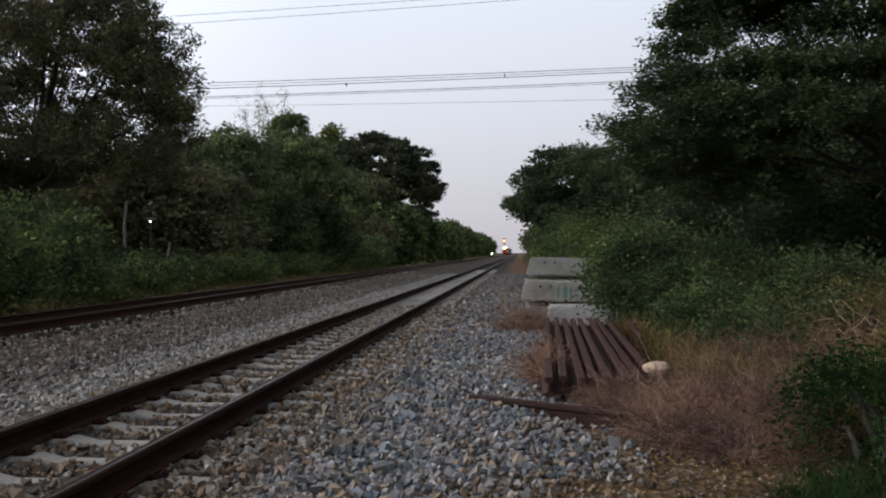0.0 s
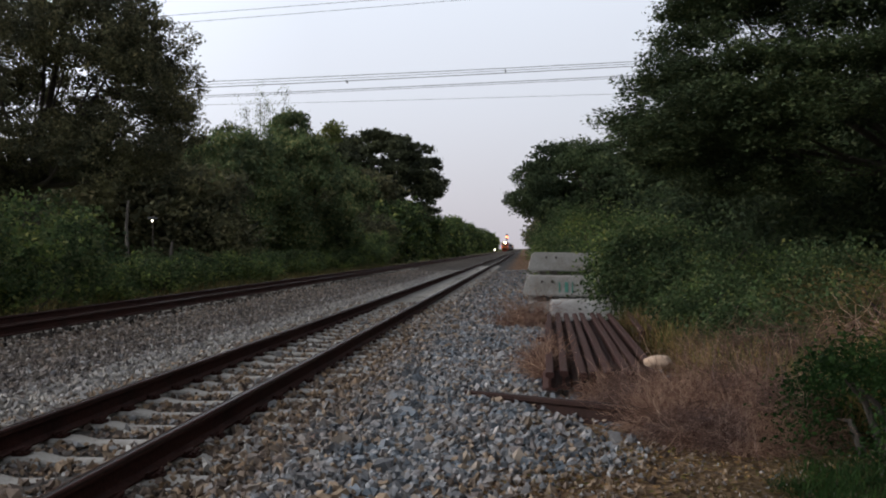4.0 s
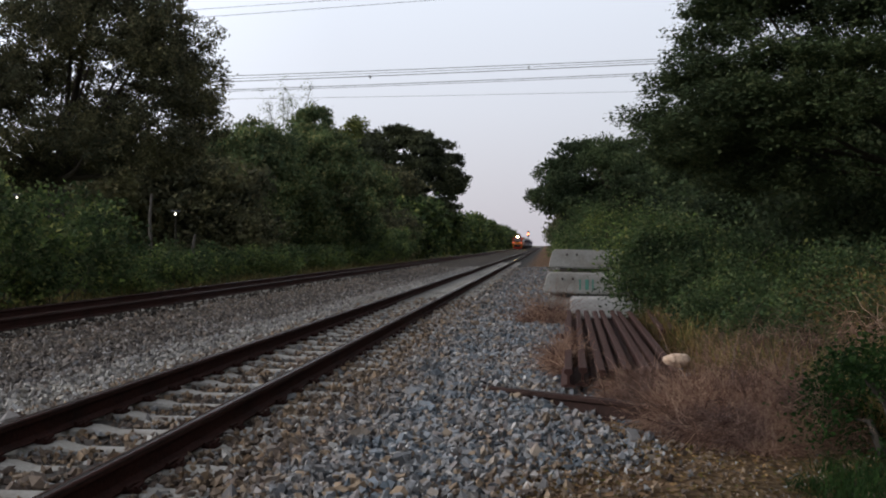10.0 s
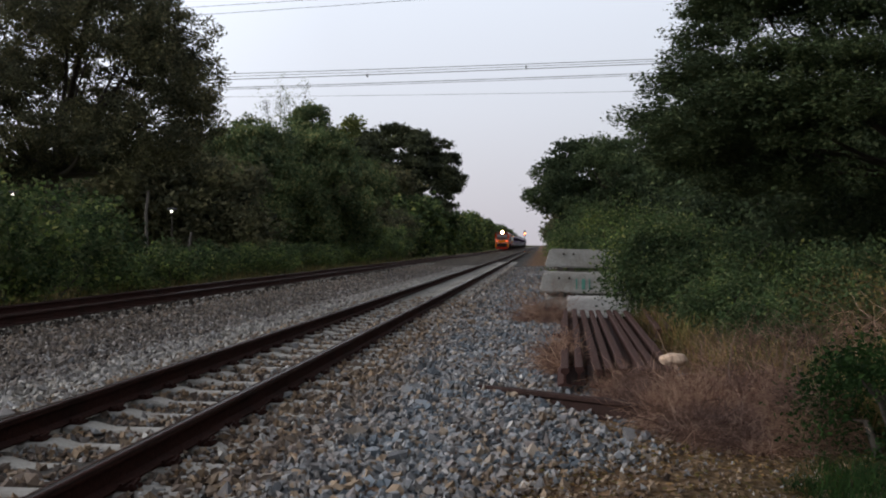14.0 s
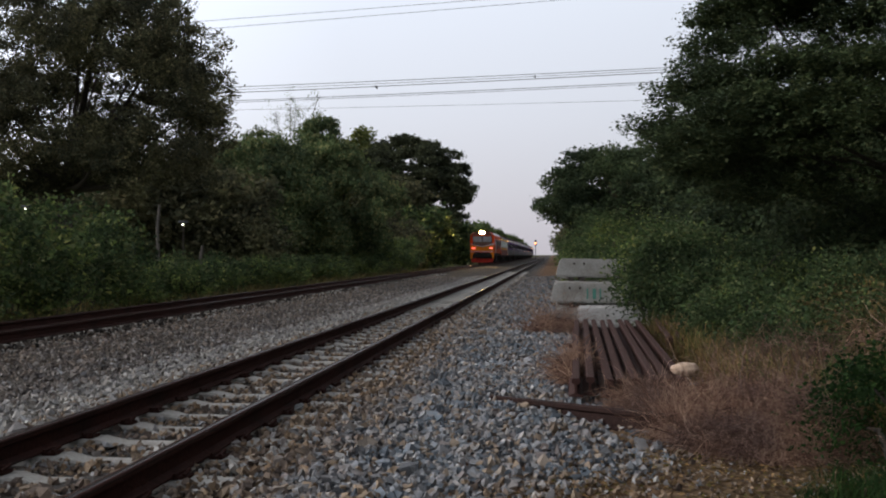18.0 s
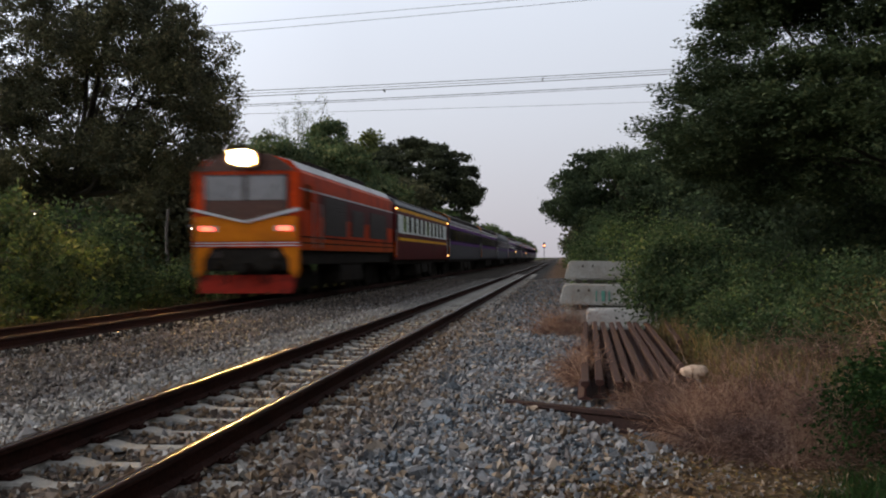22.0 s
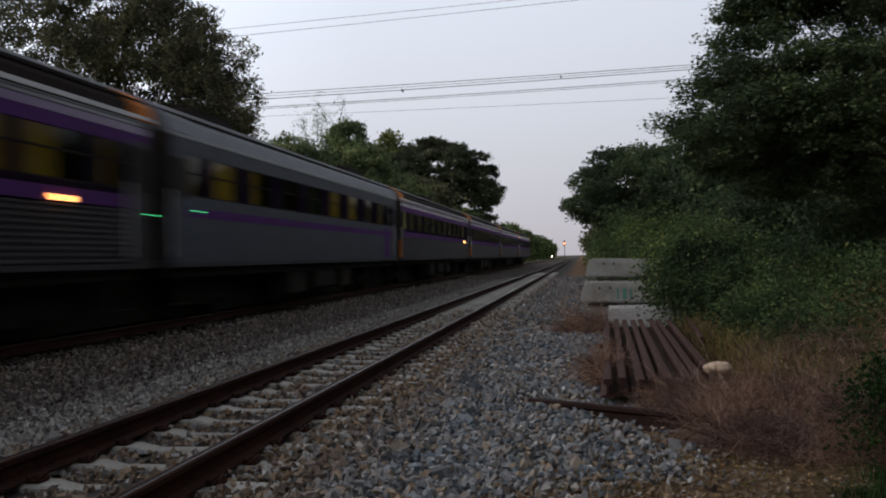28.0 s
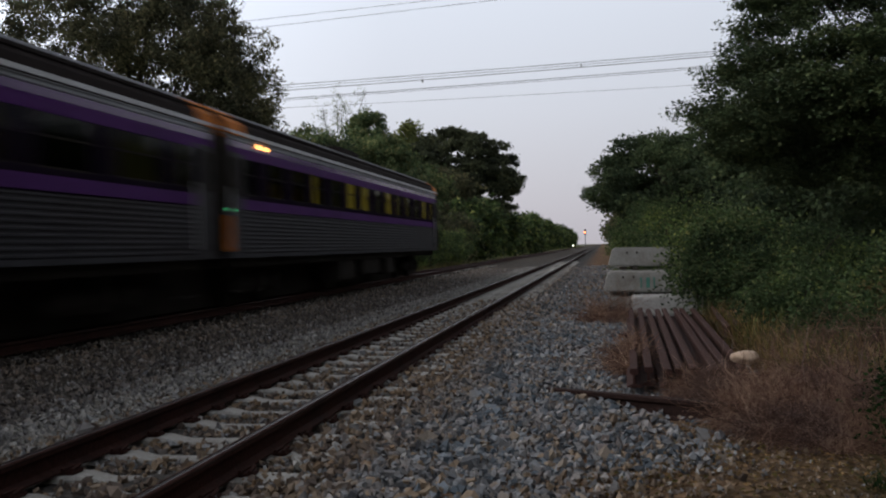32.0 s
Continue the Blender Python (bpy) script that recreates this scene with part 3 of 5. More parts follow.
def loose_stones(parent, n, kinds=14):
    """Single stones lying uppermost on the ballast, nearest the path."""
    r = np.random.default_rng(77)
    shapes = []
    for k in range(kinds):
        s = 0.024 * r.lognormal(0, 0.2) * r.uniform(0.6, 1.25, 3) * (1, 1, 0.8)
        me = bpy.data.meshes.new("stone")
        me.from_pydata(((CUBE_V + r.uniform(-0.4, 0.4, CUBE_V.shape)) * s).tolist(), [], CUBE_F.tolist())
        me.materials.append(STONE if k % 4 else STAINED)
        shapes.append(me)
    for _ in range(n):
        y = 3.0 * (6.0 / 3.0) ** r.uniform()
        x = r.uniform(-1.4, 0.44 * (y - 5.9))
        ob = link("stone", shapes[r.integers(kinds)], None, parent)
        ob.matrix_basis = pose(x, y, float(ground_z(np.array(x), y)) + 0.012, *r.uniform(0, 360, 3))


loose_stones(bpy.data.objects["track_1"], 300)


# ---- stacked rails, sleepers, boulder ----
def rail_stack():
    """Old rails side by side, fanned a little, on two cross pieces, and a few more lost in the grass beside them."""
    top = tagged(new("rail_stack"), "row of old rust-brown rails lying side by side", "rails")
    for k in range(8):
        y0 = 8.45 + 0.1 * math.sin(k * 2.3)
        bm = extrude_y(bmesh.new(), RAIL_OUTLINE, 0, 7.7 + 0.1 * math.sin(k * 1.7), 1)
        ob = part("rail", bm, OLDRAIL, top)
        xf, xb = 0.2 + k * 0.126 + 0.012 * math.sin(k * 4.1), 0.39 + k * 0.13 + 0.015 * math.sin(k * 2.9)
        ob.matrix_basis = pose(xf, y0, 0.07 + 0.004 * (k % 3), 0, 2.5 * math.sin(k * 1.3), -math.degrees(math.atan((xb - xf) / 7.7)))
    for k in range(4):
        ob = part("rail", extrude_y(bmesh.new(), RAIL_OUTLINE, 0, 4.2, 1), OLDRAIL, top)
        ob.matrix_basis = pose(1.42 + k * 0.15, 12.4 + 0.25 * k, 0.09, 0, 4 * math.sin(k * 2.2), -3.0)
    for y in (9.2, 13.5):
        part("bearer", one(0.15, 1.6, y, y + 0.12, -0.05, 0.069), RUST, top, "rusty bearer under the rails")
    return top


rail_stack()


def cross_rail():
    bm = extrude_y(bmesh.new(), [(a, h) for a, h in RAIL_OUTLINE], -1.15, 1.12, 1)
    ob = part("cross_rail", bm, DARKRUST)
    ob.matrix_basis = pose(0.155, 7.98, -0.07, -3.5, 0, 36.6)
    tagged(ob, "half-buried rust-brown rail lying across the ballast", "rail")


cross_rail()
PAINT_GREEN = worn("faded_green_paint", (0.07, 0.22, 0.17), (0.1, 0.28, 0.22), 30, 5, 0.8, 0, 0, dirty=0.3)


def block_stack():
    """Concrete sleepers in tiers with timber battens between, the lower ones set forward."""
    top = tagged(new("sleeper_stack"), "stack of weathered concrete sleepers parted by thin battens", "sleepers")
    tiers = [(16.9, 0.05, 0.37, 0.44, 1.1), (17.7, 0.02, 0.34, 0.0, 0.4), (17.75, 0.4, 0.75, -0.03, 0.0), (18.7, 0.02, 0.76, 0.05, 0.3), (18.75, 0.82, 1.16, 0.07, 0.0)]
    for k, (y, z0, z1, x0, skew) in enumerate(tiers):
        for row in range(3):
            bm = one(x0, x0 + 2.0, y + row * 0.36, y + row * 0.36 + 0.33, z0, z1, 0.03)
            for v in bm.verts:
                up = (v.co.z - z0) / (z1 - z0)
                v.co.x += (0.09 if v.co.x < x0 + 1 else -0.09) * up * (k > 0)
                v.co.y += 0.03 * up if v.co.y < y + row * 0.36 + 0.1 else -0.03 * up
                v.co.z += 0.02 * math.sin(k * 2.6) * (v.co.x - x0 - 1)
            part("sleeper", bm, PALECONC if k == 0 else CONCRETE, top)
        if z0 > 0.3:
            for bx in (0.3, 0.5, 1.3):
                part("batten", one(bx, bx + 0.1, y - 0.02, y + 1.1, z0 - 0.055, z0 - 0.002), BARK, top, "dark timber batten")
            for bx in (0.32, 0.5):
                part("lifting_hole", one(x0 + bx, x0 + bx + 0.035, y - 0.004, y + 0.02, z1 - 0.1, z1 - 0.06), BARK, top)
    for bx, w in ((0.5, 0.025), (0.6, 0.06), (0.72, 0.025)):
        part("painted_mark", one(bx + 0.1, bx + 0.1 + w, 17.745, 17.752, 0.48, 0.66), PAINT_GREEN, top, "faded green painted mark")
    return top


block_stack()


def boulder():
    bm = bmesh.new()
    bmesh.ops.create_icosphere(bm, subdivisions=4, radius=1.0)
    for v in bm.verts:
        n = noise.noise(v.co * 1.6) * 0.16 + noise.noise(v.co * 5) * 0.05
        v.co = Vector((v.co.x * 0.118, v.co.y * 0.09, v.co.z * 0.056)) * (1 + n)
    ob = part("boulder", bm, ROCK, smooth=True)
    ob.location = (1.1, 8.55, 0.3)
    tagged(ob, "smooth pale pinkish stone lying on dry stems", "stone")


boulder()


# ---- planting ----
def stems_mesh(name, roots, height, spread, rng, material, parent=None, width=0.006, bend=0.5, segs=4):
    """Thin bent ribbons growing from their roots: grass or dry stalks."""
    n = len(roots)
    h = height * rng.uniform(0.5, 1.3, n)
    a = rng.uniform(0, 2 * np.pi, n)
    out = np.stack([np.cos(a), np.sin(a), np.zeros(n)], -1)
    side = np.stack([-np.sin(a), np.cos(a), np.zeros(n)], -1)
    lean = spread * rng.uniform(0.2, 1.2, n)
    rows = []
    for k in range(segs + 1):
        t = k / segs
        c = roots + out * (lean * h * t ** 1.6)[:, None] + np.stack([0 * h, 0 * h, h * (t - bend * t * t * lean)], -1) + rng.normal(size=(n, 3)) * 0.015 * (k > 0)
        w = width * (1 - 0.75 * t)
        rows.append((c - side * w, c + side * w))
    v = np.stack([p for r in rows for p in r], 1).reshape(-1, 3)
    i = np.arange(n)[:, None] * (2 * (segs + 1))
    f = np.concatenate([i + (2 * k, 2 * k + 1, 2 * k + 3, 2 * k + 2) for k in range(segs)])
    return raw(name, v, f, material, parent)


rng = np.random.default_rng(21)

# big dark tree beyond the main line
A = (-20.5, 41.0, -0.25)
pads = []
for z, r, n in ((4.6, 6.9, 34), (5.4, 7.2, 34), (6.3, 7.3, 32), (7.2, 7.3, 30), (8.2, 7.4, 32), (9.2, 7.4, 32), (10.2, 6.9, 28), (11.3, 5.9, 20), (12.5, 4.8, 14), (13.6, 3.4, 10)):
    for k in range(n + 5):
        a, rr = rng.uniform(0, 6.28), r * rng.uniform(0.02, 1) ** 0.55
        if k >= n:
            a, rr = rng.uniform(-0.7, 0.5), r * rng.uniform(0.94, 1.04)
        s = rng.uniform(0.7, 1.15)
        if -24.8 < -21.6 + rr * math.cos(a) < -20.4 and 4.9 < z < 6.5 and rng.uniform() < 0.6:
            continue
        pads.append((-21.6 + rr * math.cos(a), 41 + 0.8 * rr * math.sin(a), z + rng.normal() * 0.25, s, s, s * 0.7))
tree("broadleaf_tree", "large dark broadleaf tree with a spreading, gappy crown", A, 0.42, 4.2, pads, 18, 0.12, LEAF_DARK, rng, 0.18, 60, limbs=30, droop=0.5, limb_k=0.75)

# dark trees behind it that close the wood
for k, (x, y, h, r) in enumerate([(-34, 66, 6.2, 7), (-46, 55, 9, 8), (-24, 60, 6.5, 5.5), (-54, 82, 8.5, 10), (-36, 96, 10, 9), (-30, 50, 4.8, 5)]):
    pads = pads_over(rng, (x, y, h * 0.55), (r, r * 0.8, h * 0.48), 34, 1.9, -0.8, 0.7)
    tree("background_tree", "dark leafy tree standing deep in the wood", (x, y, -0.25), 0.3, 2.6, pads, 9, 0.34, LEAF_DARK, rng, 0.42, 36, limbs=8, group="wood beyond the main line")

for x, y, h, r in ((-19, 58, 3.2, 3.0), (-24, 64, 4.2, 4.5), (-31, 72, 5, 6), (-40, 66, 5, 6), (-20, 88, 5, 5), (-29, 98, 6, 8), (-48, 92, 7, 9), (-17.5, 104, 5, 4.5), (-34, 47, 4, 5)):
    pads = pads_over(rng, (x, y, h * 0.45), (r, r * 0.7, h * 0.5), 26, 1.3, -0.95, 0.8)
    bush("wood_thicket", "dark thicket on the floor of the wood", (x, y, -0.25), pads, 13, 0.27, LEAF_DARK, rng, 0.38, 40, group="thicket in the wood", category="thicket")

# bamboo and mixed thicket
pads = pads_over(rng, (-17.7, 76, 5.0), (6.0, 4, 4.8), 84, 1.35, -0.8, 0.75)
tree("thicket_tree", "dense green thicket tree with drooping sprays", (-17.5, 76, -0.25), 0.3, 3.0, pads, 20, 0.22, LEAF_BAMBOO, rng, 0.33, 50, limbs=14, droop=0.7)
pads = pads_over(rng, (-20.6, 70, 5.2), (3.9, 3, 4.7), 70, 1.2, -0.8, 0.8)
tree("thicket_tree", "dark green thicket tree beside the bamboo", (-22.5, 70, -0.25), 0.25, 2.5, pads, 20, 0.22, LEAF_BAMBOO, rng, 0.33, 46, limbs=10, droop=0.7)


def bamboo(x, y, n, h, lean, label, sprays=12):
    top = tagged(new("bamboo"), label, "bamboo")
    top.location = (x, y, -0.25)
    lines, tips = [], []
    for k in range(n):
        a, r = rng.uniform(0, 6.28), rng.uniform(0, 0.5)
        b0 = np.array((r * math.cos(a), r * math.sin(a), 0))
        hh = h * rng.uniform(0.75, 1.05)
        dirn = np.array((lean + rng.normal() * 0.12, rng.normal() * 0.12, 0))
        cl = [(b0 + dirn * hh * t ** 2.2 + np.array((0, 0, hh * (t - 0.1 * abs(lean) * t ** 3))), 0.05 * (1 - 0.55 * t)) for t in (0, 0.25, 0.5, 0.75, 0.9, 1.0)]
        lines.append(cl)
        for t, (c, _) in zip((0.75, 0.9, 1.0), cl[3:]):
            for _ in range(sprays):
                tips.append(c + rng.normal(size=3) * np.array((0.35, 0.35, 0.4)) + (0, 0, -0.15))
    for cl in lines:
        raw("culm", *tubes([cl], 6), PALEBARK, top)
    k = np.repeat(np.array(tips), 14, axis=0)
    leaf_mesh("leaves", k + rng.normal(size=k.shape) * (0.16, 0.16, 0.2), 0.18, rng, LEAF_BAMBOO, top, droop=0.9, long=3.4)
    return top


bamboo(-20.1, 77, 6, 13.6, 0.02, "tall thin bamboo culms with wispy leaf sprays", 9)
bamboo(-21.6, 77, 3, 11.0, -0.03, "thin bare bamboo culms rising over the thicket", 3)
pads = [(-18.1 + 0.25 * math.sin(k), 76.0, 8.8 + 0.32 * k, 0.75 - 0.02 * k, 0.75, 0.5) for k in range(8)] + [(-17.4, 76, 11.35, 0.55, 0.6, 0.35), (-16.8, 76, 11.1, 0.45, 0.5, 0.35), (-16.5, 76, 10.6, 0.28, 0.4, 0.45)]
tree("climber_snag", "tall snag smothered by a green climber", (-18.1, 76, -0.25), 0.15, 8.0, pads, 40, 0.26, LEAF_BAMBOO, rng, 0.25, 40, limbs=5, droop=0.6)
pads = [(-15.3 + 0.3 * k, 78.0, 9.4 + 0.4 * k, 0.7, 0.7, 0.45) for k in range(4)] + [(-16.3, 78, 9.2, 1.2, 0.8, 0.6)]
tree("slender_tree", "slender tree with light yellow-green leaves", (-16.1, 78, -0.25), 0.12, 7.0, pads, 26, 0.26, LEAF_LIGHT, rng, 0.25, 34, limbs=6)

# spreading tree down the line
pads = pads_over(rng, (-20.8, 142, 12.5), (9.4, 7, 5.6), 270, 0.95, -0.4, 0.42)
pads += [(-13.0 + rng.normal() * 0.7, 140 + rng.normal(), 9.8 + rng.normal() * 0.8, 1.5, 1.5, 0.6) for _ in range(14)]
pads += [(-21.0 + rng.normal() * 2.2, 138 + rng.normal(), 7.2 + rng.normal() * 0.9, 1.5, 1.3, 0.9) for _ in range(22)]
pads += [(-14.6 + rng.normal() * 0.9, 138 + rng.normal(), 6.6 + rng.normal() * 0.9, 1.3, 1.3, 0.9) for _ in range(12)]
pads += [(-17.6 + rng.normal() * 0.9, 139 + rng.normal(), 9.4 + rng.normal() * 0.8, 1.3, 1.3, 0.7) for _ in range(11)]
tree("spreading_tree", "dark spreading tree with an umbrella crown over the line", (-22.3, 142, -0.25), 0.5, 5, pads, 10, 0.32, LEAF_UMBRELLA_SHADE, rng, 0.27, 50, limbs=16, limb_k=0.5)
pads = pads_over(rng, (-24, 120, 6), (9, 6, 5.5), 50, 2.0, -0.9, 0.7)
tree("broadleaf_tree", "dark leafy tree filling the wood's edge", (-24, 120, -0.25), 0.35, 3.5, pads, 10, 0.4, LEAF_DARK, rng, 0.5, 40, limbs=12)

# low wood along the main line, to the distance
for k in range(16):
    y = 118 + k * 26
    x = -14.2 - 1.2 * math.sin(k * 1.9) - 0.004 * (y - 100)
    h = 6.2 + 0.7 * math.sin(k * 2.7) + (y - 118) * 0.004
    pads = pads_over(rng, (x, y, h * 0.5), (3.0, 10, h * 0.5), 26, 1.5, -0.9, 0.8)
    bush("trackside_thicket", "green thicket along the main line in the distance", (x, y, -0.25), pads, 6, 0.6, LEAF_BUSH, rng, 0.5, 26, group="trackside thicket", category="thicket")

# undergrowth on the far side of the main line
for k in range(21):
    y = 14 + k * 4.2
    x = -12.2 - 0.8 * math.sin(k * 2.1) - 0.02 * y
    h = 2.5 + 0.5 * math.sin(k * 1.3 + 1)
    if k < 4:
        h *= 1.25
    elif k < 15:
        h *= 0.3
        x -= 1.2
    pads = pads_over(rng, (x, y, h * 0.48), (1.9, 2.6, h * 0.52), 22, 0.6, -0.9, 0.8)
    bush("shrub", "green shrub in the undergrowth beyond the main line", (x, y, -0.25), pads, 34, 0.14, LEAF_BUSH, rng, 0.2, 26, group="undergrowth beyond the main line")
for x, y, h in ((-11.5, 12.6, 0.9), (-11.9, 15.2, 1.1), (-11.4, 17.8, 0.8), (-11.7, 21.0, 0.9), (-11.6, 27.0, 0.6), (-12.4, 33.0, 0.7)):
    pads = pads_over(rng, (x, y, h * 0.42), (1.1, 1.3, h * 0.5), 22, 0.4, -0.95, 0.8)
    bush("low_shrub", "low leafy shrub at the main line's edge", (x, y, -0.28), pads, 40, 0.11, LEAF_BUSH, rng, 0.16, 26, group="undergrowth beyond the main line")
roots = np.stack([rng.uniform(-13.5, -9.9, 9000), 12 * (90 / 12) ** rng.uniform(0, 1, 9000), np.full(9000, -0.3)], -1)
tagged(stems_mesh("verge_grass", roots, 0.4, 0.6, rng, LEAF_WEED, width=0.012), "yellow-green grass along the main line's edge", "grass", kind="stuff")

# slim pale trunks in the wood's edge
for x, y, h in ((-14.6, 36.5, 3.4), (-13.3, 37.5, 1.9)):
    v, q = tubes([[((0, 0, 0), 0.075), ((0.06, 0, h * 0.4), 0.065), ((0.02, 0, h * 0.75), 0.06), ((0.1, 0, h), 0.045)]], 9)
    t = raw("dead_trunk", v, q, PALEBARK)
    t.location = (x, y, -0.28)
    tagged(t, "slim pale bare trunk at the wood's edge", "trunk", "pale trunks")

# big layered tree on the near side
R1 = (9.5, 24.5, 0.4)
pads = []
rng = np.random.default_rng(58)
for z, r, n in ((3.0, 5.2, 18), (3.7, 6.4, 34), (4.15, 6.7, 40), (4.6, 6.95, 54), (5.4, 6.35, 64), (6.25, 5.95, 76), (7.1, 5.45, 72), (7.95, 5.0, 58), (8.8, 4.5, 38), (9.6, 3.8, 18)):
    for k in range(n + 30):
        a, rr = rng.uniform(2.4, 6.6), r * rng.uniform(0.2, 1) ** 0.4
        if k >= n:
            a, rr = rng.uniform(2.6, 4.1), r * rng.uniform(0.93, 1.04)
        s = rng.uniform(0.75, 1.2) if k < n else rng.uniform(0.5, 0.85)
        p = (9.4 + rr * math.cos(a), 24 + rr * math.sin(a) * 0.8, z - 0.05 * rr + rng.normal() * 0.12, s * 1.15, s * 1.15, s * 0.25)
        if 3.7 < p[0] < 5.9 and 5.15 < p[2] < 6.5 and rng.uniform() < 0.82:
            continue
        if z < 4 and a > 3.6 and rng.uniform() < 0.6:
            continue
        pads.append(p)
tree("rain_tree", "huge dark green tree with leaves in wide flat layers", R1, 0.5, 2.6, pads, 27, 0.086, LEAF_RAIN, rng, 0.115, 52, shell=0.1, limbs=20, droop=0.1, limb_k=0.4, level=True)
# the two at y 41 and 50 are hidden, added to darken window reflections
for x, y, h, r in ((14, 34, 8, 5), (8.5, 33, 6, 4.5), (18, 27, 7, 5), (22, 40, 9, 8), (7.2, 44, 5.4, 3.4), (9.4, 41, 7.0, 3.4), (10.5, 50, 7.8, 4.2), (13.5, 28, 6.2, 4.5), (10.5, 30, 5.6, 4.5), (13.0, 29.5, 10.5, 4.6), (15.5, 27.5, 9.5, 4.6)):
    pads = pads_over(rng, (x, y, h * 0.5), (r, r * 0.8, h * 0.5), 32, 1.2, -0.9, 0.7)
    tree("background_tree", "dark leafy tree under the great tree's shade", (x, y, 0.4), 0.2, 1.5, pads, 16, 0.17, LEAF_RAIN, rng, 0.3, 40, limbs=8, group="wood beside the siding")

for x, y, h, r in ((8.0, 27.5, 2.6, 3.0), (12.0, 26.5, 2.9, 3.5), (15.5, 24.5, 3.2, 4.0), (9.5, 38, 4.0, 5.5), (16, 38, 5.0, 6.0)):
    pads = pads_over(rng, (x, y, h * 0.5), (r, r * 0.7, h * 0.5), 30, 0.9, -0.95, 0.8)
    bush("wood_thicket", "dark thicket in the great tree's shade", (x, y, 0.35), pads, 18, 0.17, LEAF_RAIN, rng, 0.28, 34, group="thicket in the wood", category="thicket")

# out of view: added to block sky light from the bank and coach sides
for x, y, h in ((11.5, 11, 11), (10.5, 1, 12), (9.5, -9, 11), (10, -20, 12), (14, 4, 13), (15, -14, 12)):
    pads = pads_over(rng, (x, y, h * 0.55), (4.6, 5.5, h * 0.46), 46, 1.6, -0.9, 0.6)
    tree("background_tree", "tall dark tree out of view, added to shade bank and train", (x, y, 0.4), 0.35, 2.6, pads, 6, 0.6, LEAF_DARK, rng, 0.5, 26, limbs=6, group="wood beside the siding")

# trees further along the siding
pads = pads_over(np.random.default_rng(4), (3.65, 52, 4.0), (4.4, 4, 2.65), 105, 0.8, -0.9, 0.5)
pads += [(0.3 + 0.45 * k, 51.5 + 0.3 * (k % 3), 5.0 + 0.13 * k + 0.2 * (k % 2), 0.75, 0.8, 0.35) for k in range(6)]
tree("broadleaf_tree", "dark green tree whose branches reach over the siding", (4.5, 52, 0.2), 0.3, 2.6, pads, 40, 0.14, LEAF_RAIN, rng, 0.17, 40, limbs=14, limb_k=0.5)
for k in range(12):
    y = 58 + k * 17
    x = 4.6 + 0.5 * math.sin(k * 1.7) + 0.004 * y
    # height raised to keep low sky out of the coach windows' reflections
    h = 6.6 + 0.7 * math.sin(k * 2.2)
    pads = pads_over(rng, (x, y, h * 0.5), (3.4, 7, h * 0.5), 24, 1.3, -0.9, 0.8)
    bush("siding_thicket", "dark distant thicket along the siding, heightened to block low sky", (x, y, 0.1), pads, 6, 0.5, LEAF_DARK, rng, 0.5, 26, group="siding thicket", category="thicket")

# low green plants in front of the shrubs
for x, y, h, r in ((2.5, 13.4, 0.55, 0.6), (3.2, 14.9, 0.8, 0.8), (2.35, 11.4, 0.35, 0.42), (3.9, 12.2, 0.6, 0.7), (5.0, 13.0, 0.8, 0.9), (2.9, 15.8, 0.9, 0.6), (2.1, 13.2, 0.35, 0.4), (2.9, 12.0, 0.4, 0.5), (2.6, 14.6, 0.55, 0.5), (3.4, 10.9, 0.4, 0.45), (4.3, 9.8, 0.5, 0.6), (2.5, 10.2, 0.22, 0.3)):
    pads = pads_over(rng, (x, y, h * 0.5 + 0.15), (r, r, h * 0.5), 20, 0.26, -0.9, 0.8)
    bush("green_weed", "low dark green weed growing on the bank", (x, y, float(ground_z(x, y)) - 0.05), pads, 110, 0.06, LEAF_BUSH, rng, 0.12, 24, category="weeds", group="weeds on the bank")

# bright shrubs beside the sleepers
for x, y, h, r in ((2.55, 17.8, 1.5, 1.15), (3.55, 18.3, 1.15, 0.95), (4.7, 18.8, 0.9, 1.1), (1.9, 20.5, 1.6, 1.3), (6.0, 17.5, 0.7, 1.3), (1.85, 17.0, 1.45, 0.62), (2.3, 16.2, 0.8, 0.5), (4.6, 15.6, 1.0, 0.9), (7.5, 15.5, 0.6, 1.5), (1.7, 25, 2.2, 1.5), (1.9, 31, 2.4, 1.6), (2.0, 38, 2.5, 1.8)):
    pads = pads_over(rng, (x, y, h * 0.5 + 0.1), (r, r, h * 0.5), 30, 0.42, -0.9, 0.8)
    bush("shrub", "bushy shrub with small bright green leaves beside the siding", (x, y, float(ground_z(x, y)) - 0.05), pads, 72, 0.07, LEAF_BUSH, rng, 0.16, 30, group="shrubs beside the siding")

# weeds on the bank
roots = np.stack([rng.uniform(1.35, 3.3, 4200), rng.uniform(9.0, 15.5, 4200), np.zeros(4200)], -1)
roots[:, 2] = ground_z(roots[:, 0], roots[:, 1]) - 0.04
tagged(stems_mesh("russet_grass", roots, 0.4, 0.9, rng, RUSSET, width=0.007, segs=3), "russet and straw-coloured tall grass behind the rails", "grass", kind="stuff")
roots = np.stack([rng.uniform(1.1, 2.3, 4500), rng.uniform(4.3, 6.0, 4500), np.full(4500, -0.04)], -1)
roots = roots[roots[:, 0] > 0.26 * roots[:, 1] + 0.12 * np.sin(roots[:, 1] * 9) - 0.02]
tagged(stems_mesh("short_grass", roots, 0.14, 0.9, rng, LEAF_FRESH, width=0.004, segs=3), "short fresh green grass at the soil's edge", "grass", kind="stuff")
roots = []
